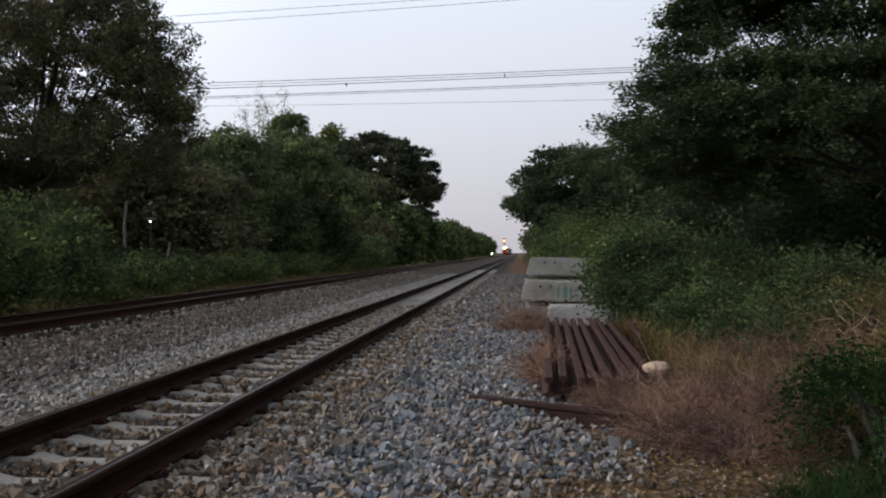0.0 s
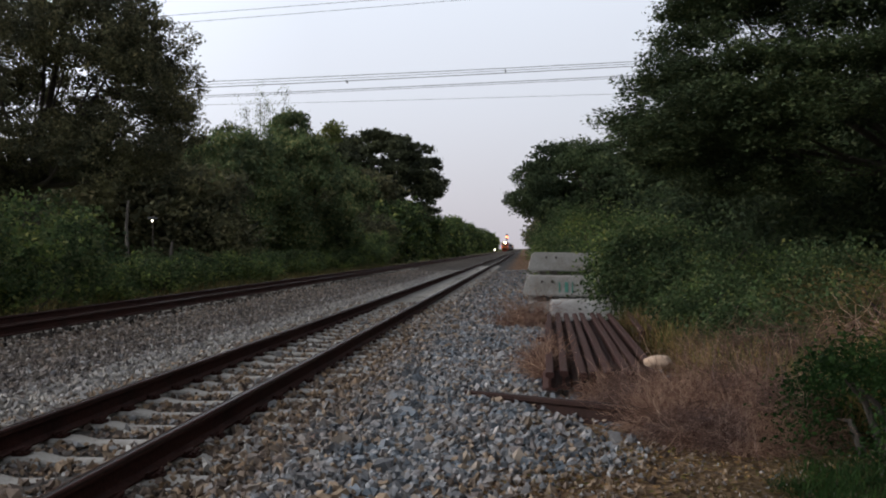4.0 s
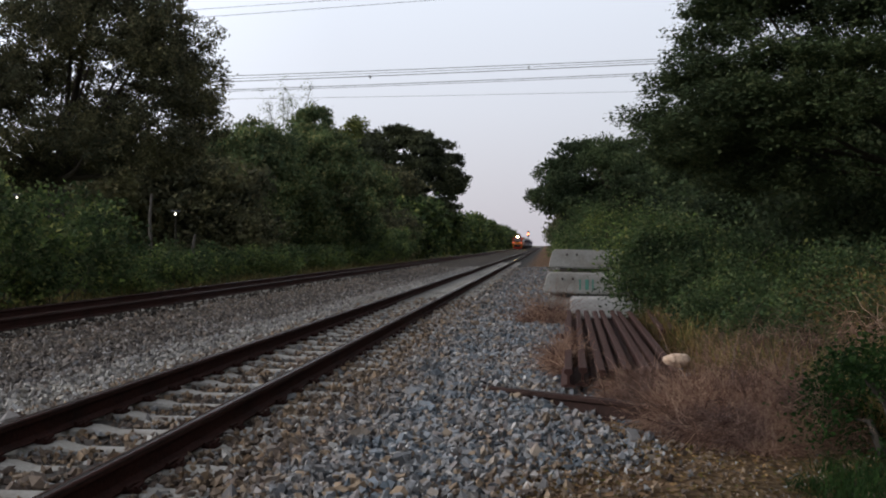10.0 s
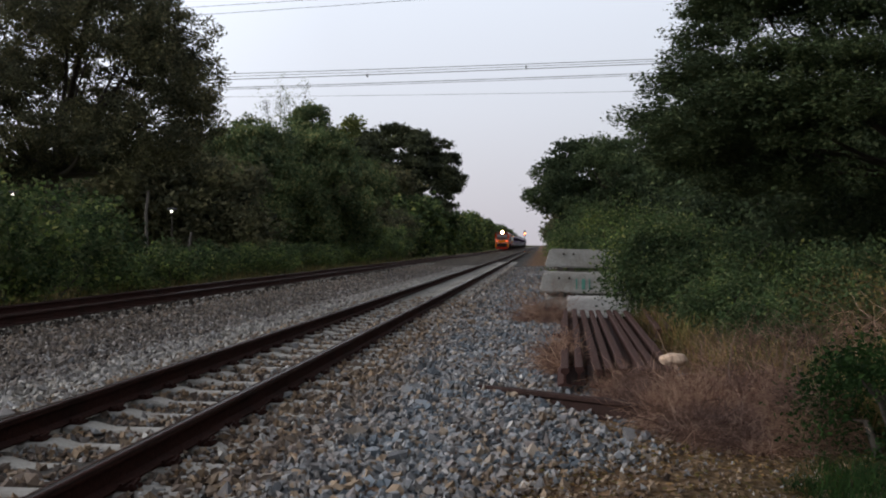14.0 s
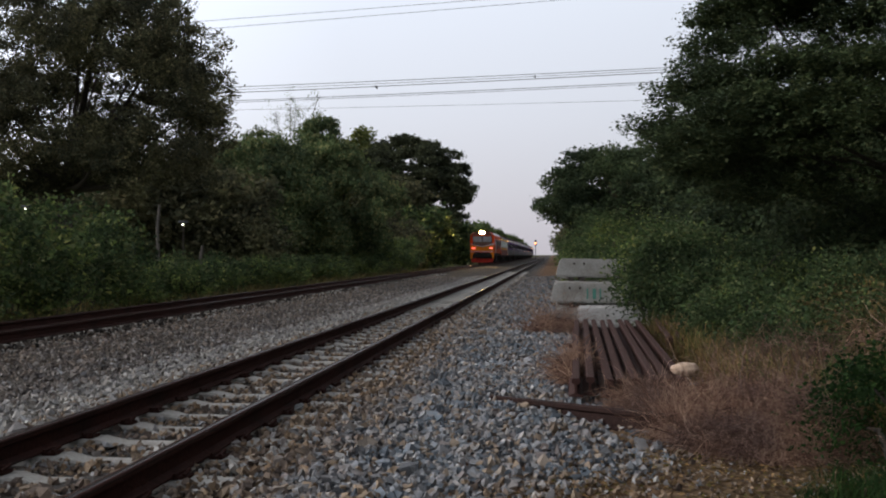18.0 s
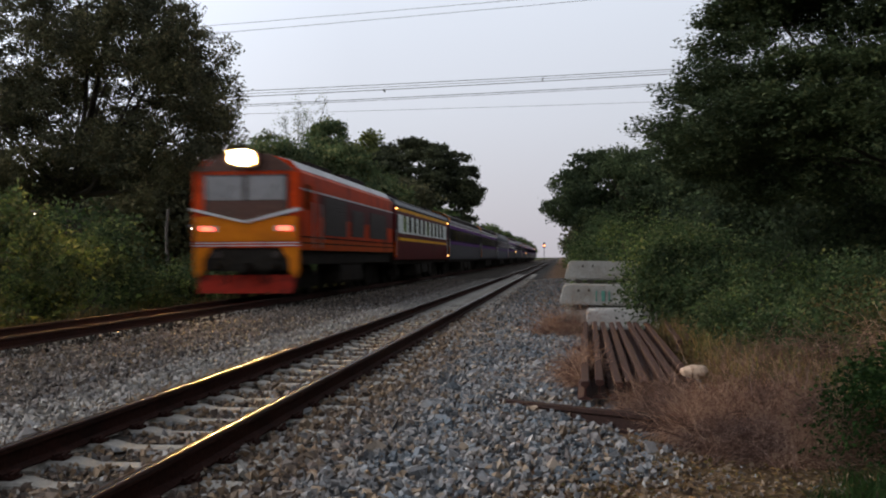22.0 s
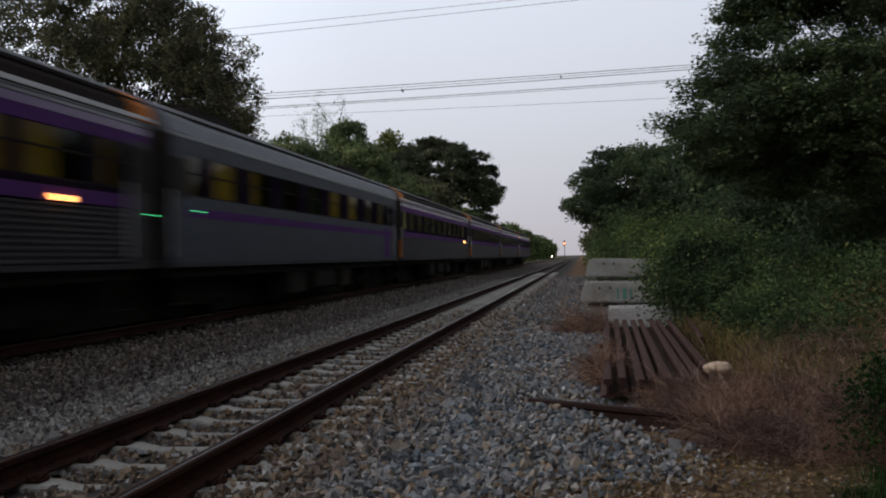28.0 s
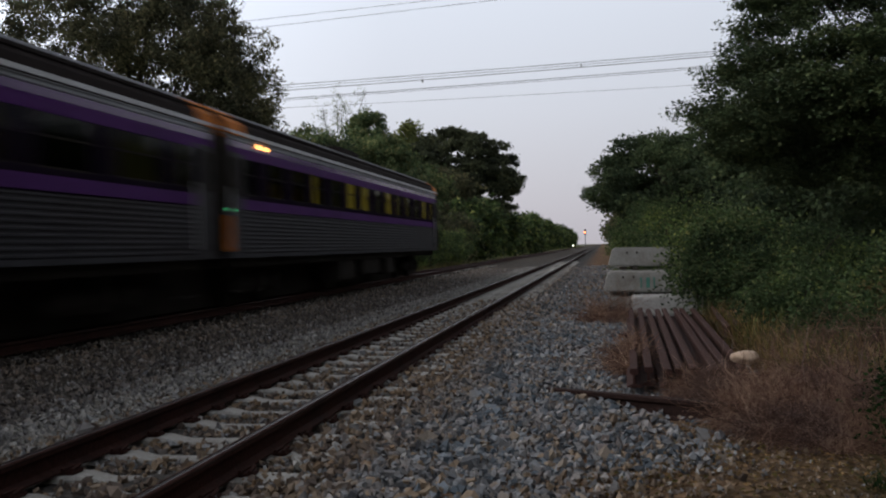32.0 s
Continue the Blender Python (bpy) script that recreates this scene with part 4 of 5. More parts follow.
for _ in range(20000):
    y = 6.5 + 10 * rng.uniform() ** 1.2
    roots.append((rng.uniform(1.5 if y > 8.4 else 2.0, 0.42 * y + 0.8), y))
roots = np.array(roots)
roots = np.column_stack([roots, ground_z(roots[:, 0], roots[:, 1]) - 0.04])
tagged(stems_mesh("bank_grass", roots, 0.46, 0.9, rng, GRASS, width=0.007, segs=3), "green and straw-coloured weeds covering the bank", "grass", kind="stuff")
for x, y, h, r in ((3.5, 10.2, 0.6, 0.8), (4.6, 11.2, 0.8, 1.0), (5.4, 9.4, 0.9, 1.0), (3.2, 8.3, 0.5, 0.5), (4.4, 13.8, 0.8, 0.9), (3.4, 12.6, 0.35, 0.5), (2.8, 7.3, 0.4, 0.4)):
    pads = pads_over(rng, (x, y, h * 0.5 + 0.15), (r, r, h * 0.5), 22, 0.28, -0.9, 0.8)
    bush("weed_clump", "tangled green and yellowing weeds on the bank", (x, y, float(ground_z(x, y)) - 0.05), pads, 110, 0.055, LEAF_WEED, rng, 0.12, 26, category="weeds", group="weeds on the bank")
pads = pads_over(rng, (2.12, 6.15, 0.28), (0.52, 0.65, 0.4), 38, 0.15, -0.9, 0.8)
bush("green_shrub", "low fresh green leafy shrub at the path's edge", (2.3, 6.0, 0), pads, 420, 0.034, LEAF_FRESH, rng, 0.07, 26)


def tangle(n, cx, cy, rx, ry, h, seed, width=0.0032, step=0.09):
    """Dry twigs: thin crooked ribbons wandering through a heap."""
    r = np.random.default_rng(seed)
    a, q = r.uniform(0, 6.28, n), np.sqrt(r.uniform(0, 1, n))
    p = np.stack([cx + rx * q * np.cos(a), cy + ry * q * np.sin(a), r.uniform(0.0, 1.0, n) ** 1.3 * h * (1 - 0.75 * q ** 2)], -1)
    p[:, 2] += ground_z(p[:, 0], p[:, 1])
    d = r.normal(size=(n, 3)) * (1, 1, 0.8) + (0, 0, 0.25)
    rows = []
    segs = 6
    L = step * r.uniform(0.5, 1.4, n)[:, None]
    for k in range(segs + 1):
        d /= np.linalg.norm(d, axis=1, keepdims=True)
        side = np.cross(d, (0.2, 1.0, 0.1))
        side /= np.linalg.norm(side, axis=1, keepdims=True) + 1e-9
        w = width * (1 - 0.7 * k / segs)
        rows += [p - side * w, p + side * w]
        p = p + d * L
        d = d + r.normal(size=(n, 3)) * 0.38 + (0, 0, -0.13)
    v = np.stack(rows, 1).reshape(-1, 3)
    v[:, 2] = np.maximum(v[:, 2], -0.03)
    i = np.arange(n)[:, None] * (2 * (segs + 1))
    f = np.concatenate([i + (2 * k, 2 * k + 1, 2 * k + 3, 2 * k + 2) for k in range(segs)])
    return raw("dry_brush", v, f, STRAW)


tagged(tangle(15000, 1.44, 7.15, 0.74, 0.92, 0.32, 31, 0.0017, 0.05), "heap of dry reddish-brown brushwood and stalks", "brushwood", kind="stuff")
tagged(tangle(2600, 0.78, 8.05, 0.36, 0.5, 0.26, 35, 0.0015, 0.045), "loose dry stalks caught on the rails' ends", "dry grass", kind="stuff")
tagged(tangle(420, 1.4, 7.1, 0.7, 0.8, 0.34, 36, 0.0032, 0.085), "longer pale twigs curling out of the brushwood", "brushwood", kind="stuff")
tagged(tangle(1500, 3.2, 9.2, 0.7, 0.9, 0.5, 37, 0.0035, 0.11), "dead branches tangled over the bank's weeds", "brushwood", kind="stuff")
tagged(tangle(1500, 0.2, 10.4, 0.14, 0.8, 0.2, 32, 0.003, 0.06), "tuft of dry brown grass beside the rails", "dry grass", kind="stuff")
tagged(tangle(5000, 2.2, 9.6, 0.8, 1.3, 0.35, 33, 0.0022, 0.07), "dry straw-coloured stalks on the bank", "dry grass", kind="stuff")
tagged(tangle(900, 0.05, 16.6, 0.45, 0.5, 0.3, 34), "dry tuft beside the stacked sleepers", "dry grass", kind="stuff")


# ---- overhead wires ----
def span(name, label, a, b_, sag, r=0.012):
    pts = [(np.array(a) * (1 - t) + np.array(b_) * t - (0, 0, sag * 4 * t * (1 - t)), r) for t in np.linspace(0, 1, 24)]
    v, q = tubes([pts], 5)
    tagged(raw(name, v, q, WIRE), label, "wire", "overhead wires")


for k, (z, slope, r) in enumerate(((11.19, 0.042, 0.018), (11.1, 0.0435, 0.013), (11.0, 0.045, 0.02), (10.55, 0.0435, 0.018), (10.48, 0.043, 0.013), (9.75, 0.024, 0.009), (15.72, 0.0525, 0.013), (15.4, 0.057, 0.013))):
    span("overhead_wire", "thin dark overhead wire crossing above the line", (-48, 55 + 0.2 * k, z - 48 * slope + (1.0 if k < 6 else 0.25)), (36, 55 + 0.2 * k, z + 36 * slope + (-0.4 if k < 6 else 0.25)), 0.4, r)

for x, z in ((-9.6, 10.47), (-0.9, 10.86)):
    ob = part("wire_spacer", one(x - 0.03, x + 0.03, 55.2, 55.6, z - 0.05, z + 0.09, 0.01), WIRE)
    tagged(ob, "small dark spacer clamped to the overhead wires", "spacer", "wire spacers")
for x, h in ((-48, 14.6), (36, 18.2)):
    top = tagged(new("utility_pole"), "tall grey concrete utility pole carrying the overhead wires", "pole", "utility poles")
    top.location = (x, 55.6, -0.3)
    part("pole", rod(bmesh.new(), (0, 0, 0), (0, 0, h), 0.2, 0.12, 12), CONCRETE, top)
    for z in ((9.2, 8.6, 8.3, 12.9) if x < 0 else (13.0, 12.2, 10.8, 17.6)):
        part("crossarm", one(-0.05, 0.05, -1.0, 1.2, z, z + 0.1), WIRE, top)

# ---- signals and small lamps ----
GLOW_RED = glow("red_signal_lamp", (1.0, 0.2, 0.06), 9)
GLOW_WHITE = glow("white_lamp", (1.0, 0.9, 0.75), 6)


def signal():
    top = tagged(new("railway_signal"), "tall railway signal showing a red light", "signal")
    top.location = (-4.0, 250, -0.05)
    part("post", rod(bmesh.new(), (0, 0, 0), (0, 0, 3.6), 0.08), WIRE, top)
    part("head", one(-0.24, 0.24, -0.1, 0.1, 3.5, 4.9, 0.04), WIRE, top)
    part("lamp", rod(bmesh.new(), (0, -0.17, 4.15), (0, -0.1, 4.15), 0.2, sides=16), GLOW_RED, top, "lit red lamp")


signal()


def wood_lamp(x, y, z, material, label, r=0.055):
    top = tagged(new("lamp_post"), label, "lamp")
    top.location = (x, y, -0.25)
    part("post", rod(bmesh.new(), (0, 0, 0), (0, 0, z + 0.25), 0.02), BARK, top)
    part("head", one(-0.16, 0.16, -0.1, 0.1, z + 0.3, z + 0.38, 0.02), WIRE, top)
    bm = bmesh.new()
    bmesh.ops.create_uvsphere(bm, u_segments=12, v_segments=8, radius=r, matrix=Matrix.Translation((0, -0.05, z + 0.24)))
    part("bulb", bm, material, top)


wood_lamp(-13.25, 35.6, 2.35, GLOW_WHITE, "small white lamp shining in the wood", 0.032)
wood_lamp(-18.7, 34.6, 2.9, GLOW_WHITE, "faint white lamp deep in the wood", 0.022)
wood_lamp(-9.8, 350, 0.9, GLOW_WHITE, "small white light beside the main line in the distance", 0.25)


# ---- the train ----
TRAIN_SPEED, FRONT_AT_0 = 23.0, 25.2 + 22 * 23.0
ORANGE = worn("orange_paint", (0.46, 0.07, 0.01), (0.54, 0.09, 0.014), 8, 1.2, 0.45, 0, 0.05, dirt=(0.14, 0.035, 0.02), dirty=0.7, spec=0.02)
REDBAND = worn("dark_red_paint", (0.52, 0.05, 0.01), (0.6, 0.066, 0.013), 8, 1.2, 0.45, 0, 0.05, dirt=(0.05, 0.014, 0.012), dirty=0.95, spec=0.02)
YELLOW = worn("yellow_paint", (0.85, 0.42, 0.035), (0.95, 0.48, 0.045), 8, 1.5, 0.5, 0, 0.05, dirt=(0.12, 0.06, 0.02), dirty=0.6, spec=0.02)
PLOUGH = worn("red_paint", (0.3, 0.028, 0.018), (0.4, 0.04, 0.025), 8, 3.5, 0.6, 0, 0.05, dirt=(0.05, 0.022, 0.02), dirty=0.95, spec=0.02)
MAROON = worn("maroon_paint", (0.09, 0.007, 0.011), (0.112, 0.009, 0.014), 8, 1.2, 0.4, 0, 0.05, dirt=(0.03, 0.008, 0.008), dirty=0.4, spec=0.02)
CREAM = worn("cream_paint", (0.8, 0.85, 0.82), (0.86, 0.9, 0.87), 8, 1.2, 0.45, 0, 0.05, dirt=(0.3, 0.3, 0.27), dirty=0.5, spec=0.02)
PURPLE = worn("purple_paint", (0.085, 0.026, 0.14), (0.11, 0.036, 0.175), 8, 1.2, 0.55, 0, 0.05, dirt=(0.03, 0.015, 0.04), dirty=0.5, spec=0.02)
# steel and grey side tones lowered to stand in for weak side light
STEEL = worn("darkened_stainless_steel", (0.04, 0.039, 0.044), (0.07, 0.068, 0.076), 10, 1.0, 0.55, 0.5, 0.05, stretch=(1, 0.15, 1), dirt=(0.045, 0.036, 0.034), dirty=0.6, spec=0.02)
GREYSIDE = worn("darkened_grey_coach_paint", (0.064, 0.071, 0.087), (0.09, 0.098, 0.117), 8, 1.0, 0.5, 0.1, 0.05, dirt=(0.06, 0.06, 0.065), dirty=0.5, spec=0.02)
NOSE = worn("orange_yellow_paint", (0.56, 0.16, 0.012), (0.64, 0.2, 0.016), 8, 1.5, 0.45, 0, 0.05, dirt=(0.16, 0.05, 0.02), dirty=0.5, spec=0.02)
BROWN = worn("brown_panel", (0.07, 0.03, 0.02), (0.11, 0.05, 0.035), 10, 2, 0.5, 0, 0.05, spec=0.3)
# opaque pale grey stands in for the sky reflected in the glass
SCREEN = worn("sky_toned_windscreen", (0.2, 0.2, 0.21), (0.25, 0.25, 0.26), 4, 1.5, 0.15, 0, 0, dirty=0.2)
DARKPILLAR = worn("dark_window_pillar", (0.012, 0.008, 0.016), (0.02, 0.013, 0.026), 8, 1.5, 0.6, 0, 0.0, spec=0.0)
GLOSSBAND = worn("glossy_purple_band", (0.085, 0.026, 0.14), (0.11, 0.036, 0.175), 8, 1.2, 0.16, 0, 0, dirt=(0.03, 0.015, 0.04), dirty=0.4, spec=0.3)
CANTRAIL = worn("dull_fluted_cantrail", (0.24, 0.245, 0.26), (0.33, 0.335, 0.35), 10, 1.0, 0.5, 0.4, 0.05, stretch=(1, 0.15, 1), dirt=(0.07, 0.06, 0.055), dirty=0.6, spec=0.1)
ROOF = worn("grimy_roof", (0.02, 0.015, 0.015), (0.036, 0.029, 0.028), 6, 0.8, 0.8, 0.0, 0.2, dirt=(0.015, 0.011, 0.01), dirty=0.6, spec=0.03)
PALEROOF = worn("silver_grey_roof", (0.1, 0.11, 0.13), (0.15, 0.16, 0.185), 6, 0.8, 0.5, 0.3, 0.1, dirt=(0.08, 0.075, 0.07), dirty=0.5, spec=0.15)
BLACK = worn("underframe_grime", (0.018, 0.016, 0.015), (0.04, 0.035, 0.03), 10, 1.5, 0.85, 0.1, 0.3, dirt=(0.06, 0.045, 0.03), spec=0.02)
GRILLE = worn("dark_grille", (0.025, 0.018, 0.016), (0.05, 0.035, 0.03), 20, 2, 0.7, 0.2, 0.2)
LINING = worn("coach_lining", (0.5, 0.47, 0.36), (0.58, 0.55, 0.42), 6, 1, 0.7, 0, 0, dirty=0.2)
CURTAIN = worn("yellow_curtain", (0.5, 0.38, 0.08), (0.6, 0.46, 0.11), 12, 2, 0.9, 0, 0.3, stretch=(1, 6, 0.4))
CHROME = worn("bright_trim", (0.55, 0.55, 0.56), (0.65, 0.65, 0.66), 10, 2, 0.3, 0.8, 0)
GLASS, nt, b = shader("window_glass", 0.06)
b.inputs["Base Color"].default_value = (0.2, 0.22, 0.2, 1)
b.inputs["Transmission Weight"].default_value, b.inputs["IOR"].default_value = 1.0, 1.12
HEADLIGHT = glow("headlight", (1.0, 0.55, 0.17), 7000)
# glowing material added for the orange halo round the headlight
HALO = glow("headlight_halo", (1.0, 0.42, 0.07), 2.2)
HALO.node_tree.nodes["Principled BSDF"].inputs["Base Color"].default_value = (0.03, 0.012, 0.004, 1)
MARKER_RED = glow("red_marker_light", (1.0, 0.1, 0.05), 5)
LAMP_WARM = glow("warm_side_lamp", (1.0, 0.42, 0.12), 8)
# silver lightened to include the sky reflected along the locomotive's roof edge
SILVER = worn("silver_paint", (0.56, 0.56, 0.58), (0.68, 0.68, 0.7), 8, 1.2, 0.5, 0.2, 0.05, dirt=(0.15, 0.13, 0.12), dirty=0.5, spec=0.1)
LAMP_GREEN = glow("green_indicator", (0.12, 0.9, 0.4), 1.4)
TUBE_LIT = glow("lit_ceiling_tube", (1.0, 0.9, 0.4), 5)
TUBE_DIM = glow("dim_ceiling_tube", (1.0, 0.85, 0.36), 1.2)
# window blinds that glow by themselves, standing in for lit interiors
BLIND_GLOW_PALE = glow("glowing_pale_blind", (0.85, 0.76, 0.24), 0.58)
BLIND_GLOW_GREEN = glow("glowing_green_blind", (0.62, 0.8, 0.3), 0.55)
BLIND_GLOW_LAST = glow("glowing_yellow_blind", (0.85, 0.6, 0.07), 0.34)
BLIND_GLOW_WARM = glow("dim_glowing_blind", (0.8, 0.5, 0.06), 0.14)

HALF, SILL, EAVE = 1.4, 1.15, 3.33


SHARED = {}


def shared(key, make, material):
    if key not in SHARED:
        bm = make()
        me = bpy.data.meshes.new(key)
        bm.to_mesh(me)
        bm.free()
        me.materials.append(material)
        SHARED[key] = me
    return SHARED[key]


def wheel_bm():
    bm = bmesh.new()
    rod(bm, (-0.06, 0, 0), (0.06, 0, 0), 0.42, sides=28)
    rod(bm, (-0.09, 0, 0), (-0.06, 0, 0), 0.45, sides=28)
    rod(bm, (0.06, 0, 0), (0.1, 0, 0), 0.14, sides=14)
    return bm


def frame_bm():
    bm = bmesh.new()
    for s in (-1, 1):
        block(bm, s * 0.78 - 0.06, s * 0.78 + 0.06, -1.5, 1.5, 0.5, 0.72, 0.03)
        for y in (-1.05, 1.05):
            block(bm, s * 0.82 - 0.1, s * 0.82 + 0.1, y - 0.17, y + 0.17, 0.42, 0.78, 0.03)
        for y in (-0.3, 0, 0.3):
            rod(bm, (s * 0.86, y, 0.42), (s * 0.86, y, 0.95), 0.1, sides=12)
    block(bm, -0.8, 0.8, -0.3, 0.3, 0.5, 0.95, 0.03)
    return bm


def bogie(parent, y, wheels=(-1.05, 1.05)):
    fr = link("bogie", shared("bogie_frame", frame_bm, BLACK), None, parent)
    fr.matrix_basis = pose(0, y, 0)
    for w in wheels:
        for s in (-1, 1):
            o = link("wheel", shared("wheel", wheel_bm, BLACK), None, fr)
            o.matrix_basis = pose(s * GAUGE / 2, w, 0.17 + 0.42, 0, 0, 0 if s > 0 else 180)


def roof_outline(eave, crown, half, n=12, thick=0.0):
    """Half-ellipse roof over eaves, as an outline of (x, z)."""
    return [(half * math.cos(math.pi * k / n), eave + (crown - eave) * math.sin(math.pi * k / n) ** 0.8) for k in range(n + 1)]


def ribbed(x, z0, z1, y0, y1, n, depth=0.022):
    """A fluted side sheet facing outward in x, its ribs running along the coach."""
    s = 1 if x > 0 else -1
    outline = [(x - s * 0.04, z0)]
    h = (z1 - z0) / n
    for k in range(n):
        z = z0 + k * h
        outline += [(x, z + h * 0.08), (x + s * depth, z + h * 0.25), (x + s * depth, z + h * 0.55), (x, z + h * 0.72)]
    outline += [(x - s * 0.04, z1)]
    return extrude_y(bmesh.new(), outline, y0, y1)


def coach(label, length, kind, lit, lamps=(), glowing=()):
    """A coach with its front at y = 0 and its tail at y = length; z is height over the sleepers."""
    top = tagged(new("railway_coach"), label, "coach", "train")
    L0, L1 = 0.28, length - 0.28
    first, pitch, wide, zw0, zw1 = {"purple": (2.6, 1.55, 1.02, 2.3, 2.98), "violet": (2.35, 2.0, 1.55, 2.3, 2.98), "grey": (2.4, 2.05, 1.3, 2.34, 3.04), "maroon": (2.6, 1.5, 0.95, 2.32, 3.02)}[kind]
    count = round((length - 2 * first - wide) / pitch) + 1
    pitch = (length - 2 * first - wide) / (count - 1)
    holes = [(first + k * pitch, first + k * pitch + wide) for k in range(count)]
    if kind != "maroon":
        holes = [(1.25, 1.9)] + holes + [(length - 1.9, length - 1.25)]
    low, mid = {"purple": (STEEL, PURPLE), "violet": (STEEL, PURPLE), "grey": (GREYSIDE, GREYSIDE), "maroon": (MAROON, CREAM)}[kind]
    for s in (1, -1):
        x = s * HALF
        xi = x - s * 0.06
        a, b_ = min(x, xi), max(x, xi)
        if kind in ("purple", "violet"):
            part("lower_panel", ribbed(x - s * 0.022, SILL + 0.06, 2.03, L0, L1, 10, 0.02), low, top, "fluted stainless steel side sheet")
            part("waist_band", one(a, b_, L0, L1, 2.03, 2.22), PURPLE, top, "purple painted band")
            part("window_apron", one(a, b_, L0, L1, 2.22, zw0), DARKPILLAR, top)
            part("eave_strip", one(a + s * 0.004, b_ + s * 0.016, L0, L1, EAVE + 0.06, EAVE + 0.125), SILVER, top, "bright strip along the eave")
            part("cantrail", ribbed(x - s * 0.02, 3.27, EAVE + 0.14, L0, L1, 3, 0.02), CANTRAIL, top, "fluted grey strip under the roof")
        elif kind == "grey":
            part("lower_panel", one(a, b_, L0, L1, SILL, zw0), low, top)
            part("stripe", one(x - 0.004, x + 0.004, L0, L1, 1.98, 2.14), PURPLE, top, "thin purple stripe")
        else:
            part("lower_panel", one(a, b_, L0, L1, SILL, 2.25), low, top, "maroon painted side sheet")
            part("waist_band", one(a, b_, L0, L1, 2.25, zw0), CREAM, top)
            part("stripe", one(x - 0.005, x + 0.005, L0, L1, 1.95, 2.07), YELLOW, top, "yellow lining stripe")
            part("stripe", one(x - 0.005, x + 0.005, L0, L1, 3.15, 3.29), YELLOW, top, "yellow lining stripe")
        if kind == "grey":
            bm = bmesh.new()
            vs = [bm.verts.new((x + s * dx_, y_, z_)) for dx_ in (0.0, 0.007) for y_, z_ in ((length - 2.75, 1.25), (length - 1.95, 1.25), (length - 1.9, 2.25), (length - 2.7, 2.25))]
            for f in ((0, 1, 2, 3), (4, 5, 6, 7), (0, 1, 5, 4), (1, 2, 6, 5), (2, 3, 7, 6), (3, 0, 4, 7)):
                bm.faces.new([vs[i] for i in f])
            bmesh.ops.recalc_face_normals(bm, faces=bm.faces[:])
            part("painted_panel", bm, PURPLE, top, "purple panel beside the door")
        if kind != "maroon":
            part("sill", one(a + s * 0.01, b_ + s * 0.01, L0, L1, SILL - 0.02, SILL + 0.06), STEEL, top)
        edges = [L0] + [e for h in holes for e in h] + [L1]
        for k in range(0, len(edges), 2):
            part("window_pillar", one(a, b_, edges[k], edges[k + 1], zw0, zw1), mid if kind == "maroon" else DARKPILLAR, top)
        if kind in ("purple", "violet"):
            part("upper_band", one(a, b_, L0, L1, zw1, 3.16), PURPLE, top, "purple painted band")
            part("letterboard", one(a + s * 0.002, b_ + s * 0.002, L0, L1, 3.16, 3.27), GLOSSBAND, top, "glossy purple band under the eave")
        else:
            part("upper_band", one(a, b_, L0, L1, zw1, EAVE), GREYSIDE if kind == "grey" else MAROON, top)
        if kind in ("maroon", "grey"):
            part("eave_strip", one(a - 0.008 + s * 0.008, b_ + s * 0.012, L0, L1, EAVE - 0.02, EAVE + 0.05), CANTRAIL if kind == "grey" else ROOF, top, "metal strip under the roof")
        for h0, h1 in holes:
            w = round(h1 - h0, 2)
            gl = link("window", shared(f"pane_{w}_{zw0}_{zw1}", lambda: one(-0.008, 0.008, 0, w, zw0, zw1), GLASS), None, top)
            gl.matrix_basis = pose(x - s * 0.035, h0, 0)
            gl.visible_shadow = False
            for piece, zb in (("window_bar", zw0 + 0.38), ("window_sill", zw0)):
                fr = link(piece, shared(f"{piece}_{w}_{zw0}", lambda: one(-0.012, 0.012, 0, w, zb, zb + 0.03), BLACK), None, gl)
                fr.matrix_basis = pose(s * 0.02, 0, 0)
    # roof shell
    crown = 3.82 if kind == "maroon" else 4.02
    oc = roof_outline(EAVE + 0.04, crown, HALF + 0.004)
    ic = [(px_ * 0.95, z - 0.06) for px_, z in reversed(oc)]
    part("roof", extrude_y(bmesh.new(), oc + ic, L0 - 0.05, L1 + 0.05, 1), ROOF if kind in ("purple", "violet") else PALEROOF, top, "grimy curved roof", smooth=False)
    for k in range(9):
        ang = math.pi * (0.14 + 0.09 * k)
        rx, rz = (HALF + 0.015) * math.cos(ang), EAVE + 0.045 + (crown - EAVE - 0.04) * math.sin(ang) ** 0.8
        # ribs 1 and 7 are paler: the roof's highlight line put into colour
        part("roof_rib", one(rx - 0.02, rx + 0.02, L0, L1, rz - 0.02, rz + 0.018), ROOF if k not in (1, 7) else CANTRAIL, top)
    for yv in ((length * 0.2, length * 0.8) if kind not in ("purple", "violet") else (length * 0.5,)):
        part("roof_unit", one(-0.75, 0.75, yv - 1.3, yv + 1.3, crown - 0.12, crown + 0.14, 0.06), ROOF, top, "roof air conditioning unit")
    # ends
    for y0, y1 in ((L0, L0 + 0.05), (L1 - 0.05, L1)):
        outline = [(HALF - 0.07, SILL), (HALF - 0.07, EAVE)] + [(q * 0.94, z - 0.05) for q, z in roof_outline(EAVE + 0.04, crown, HALF)] + [(-HALF + 0.07, EAVE), (-HALF + 0.07, SILL)]
        part("end_wall", extrude_y(bmesh.new(), outline, y0, y1), BLACK, top, "dark end wall")
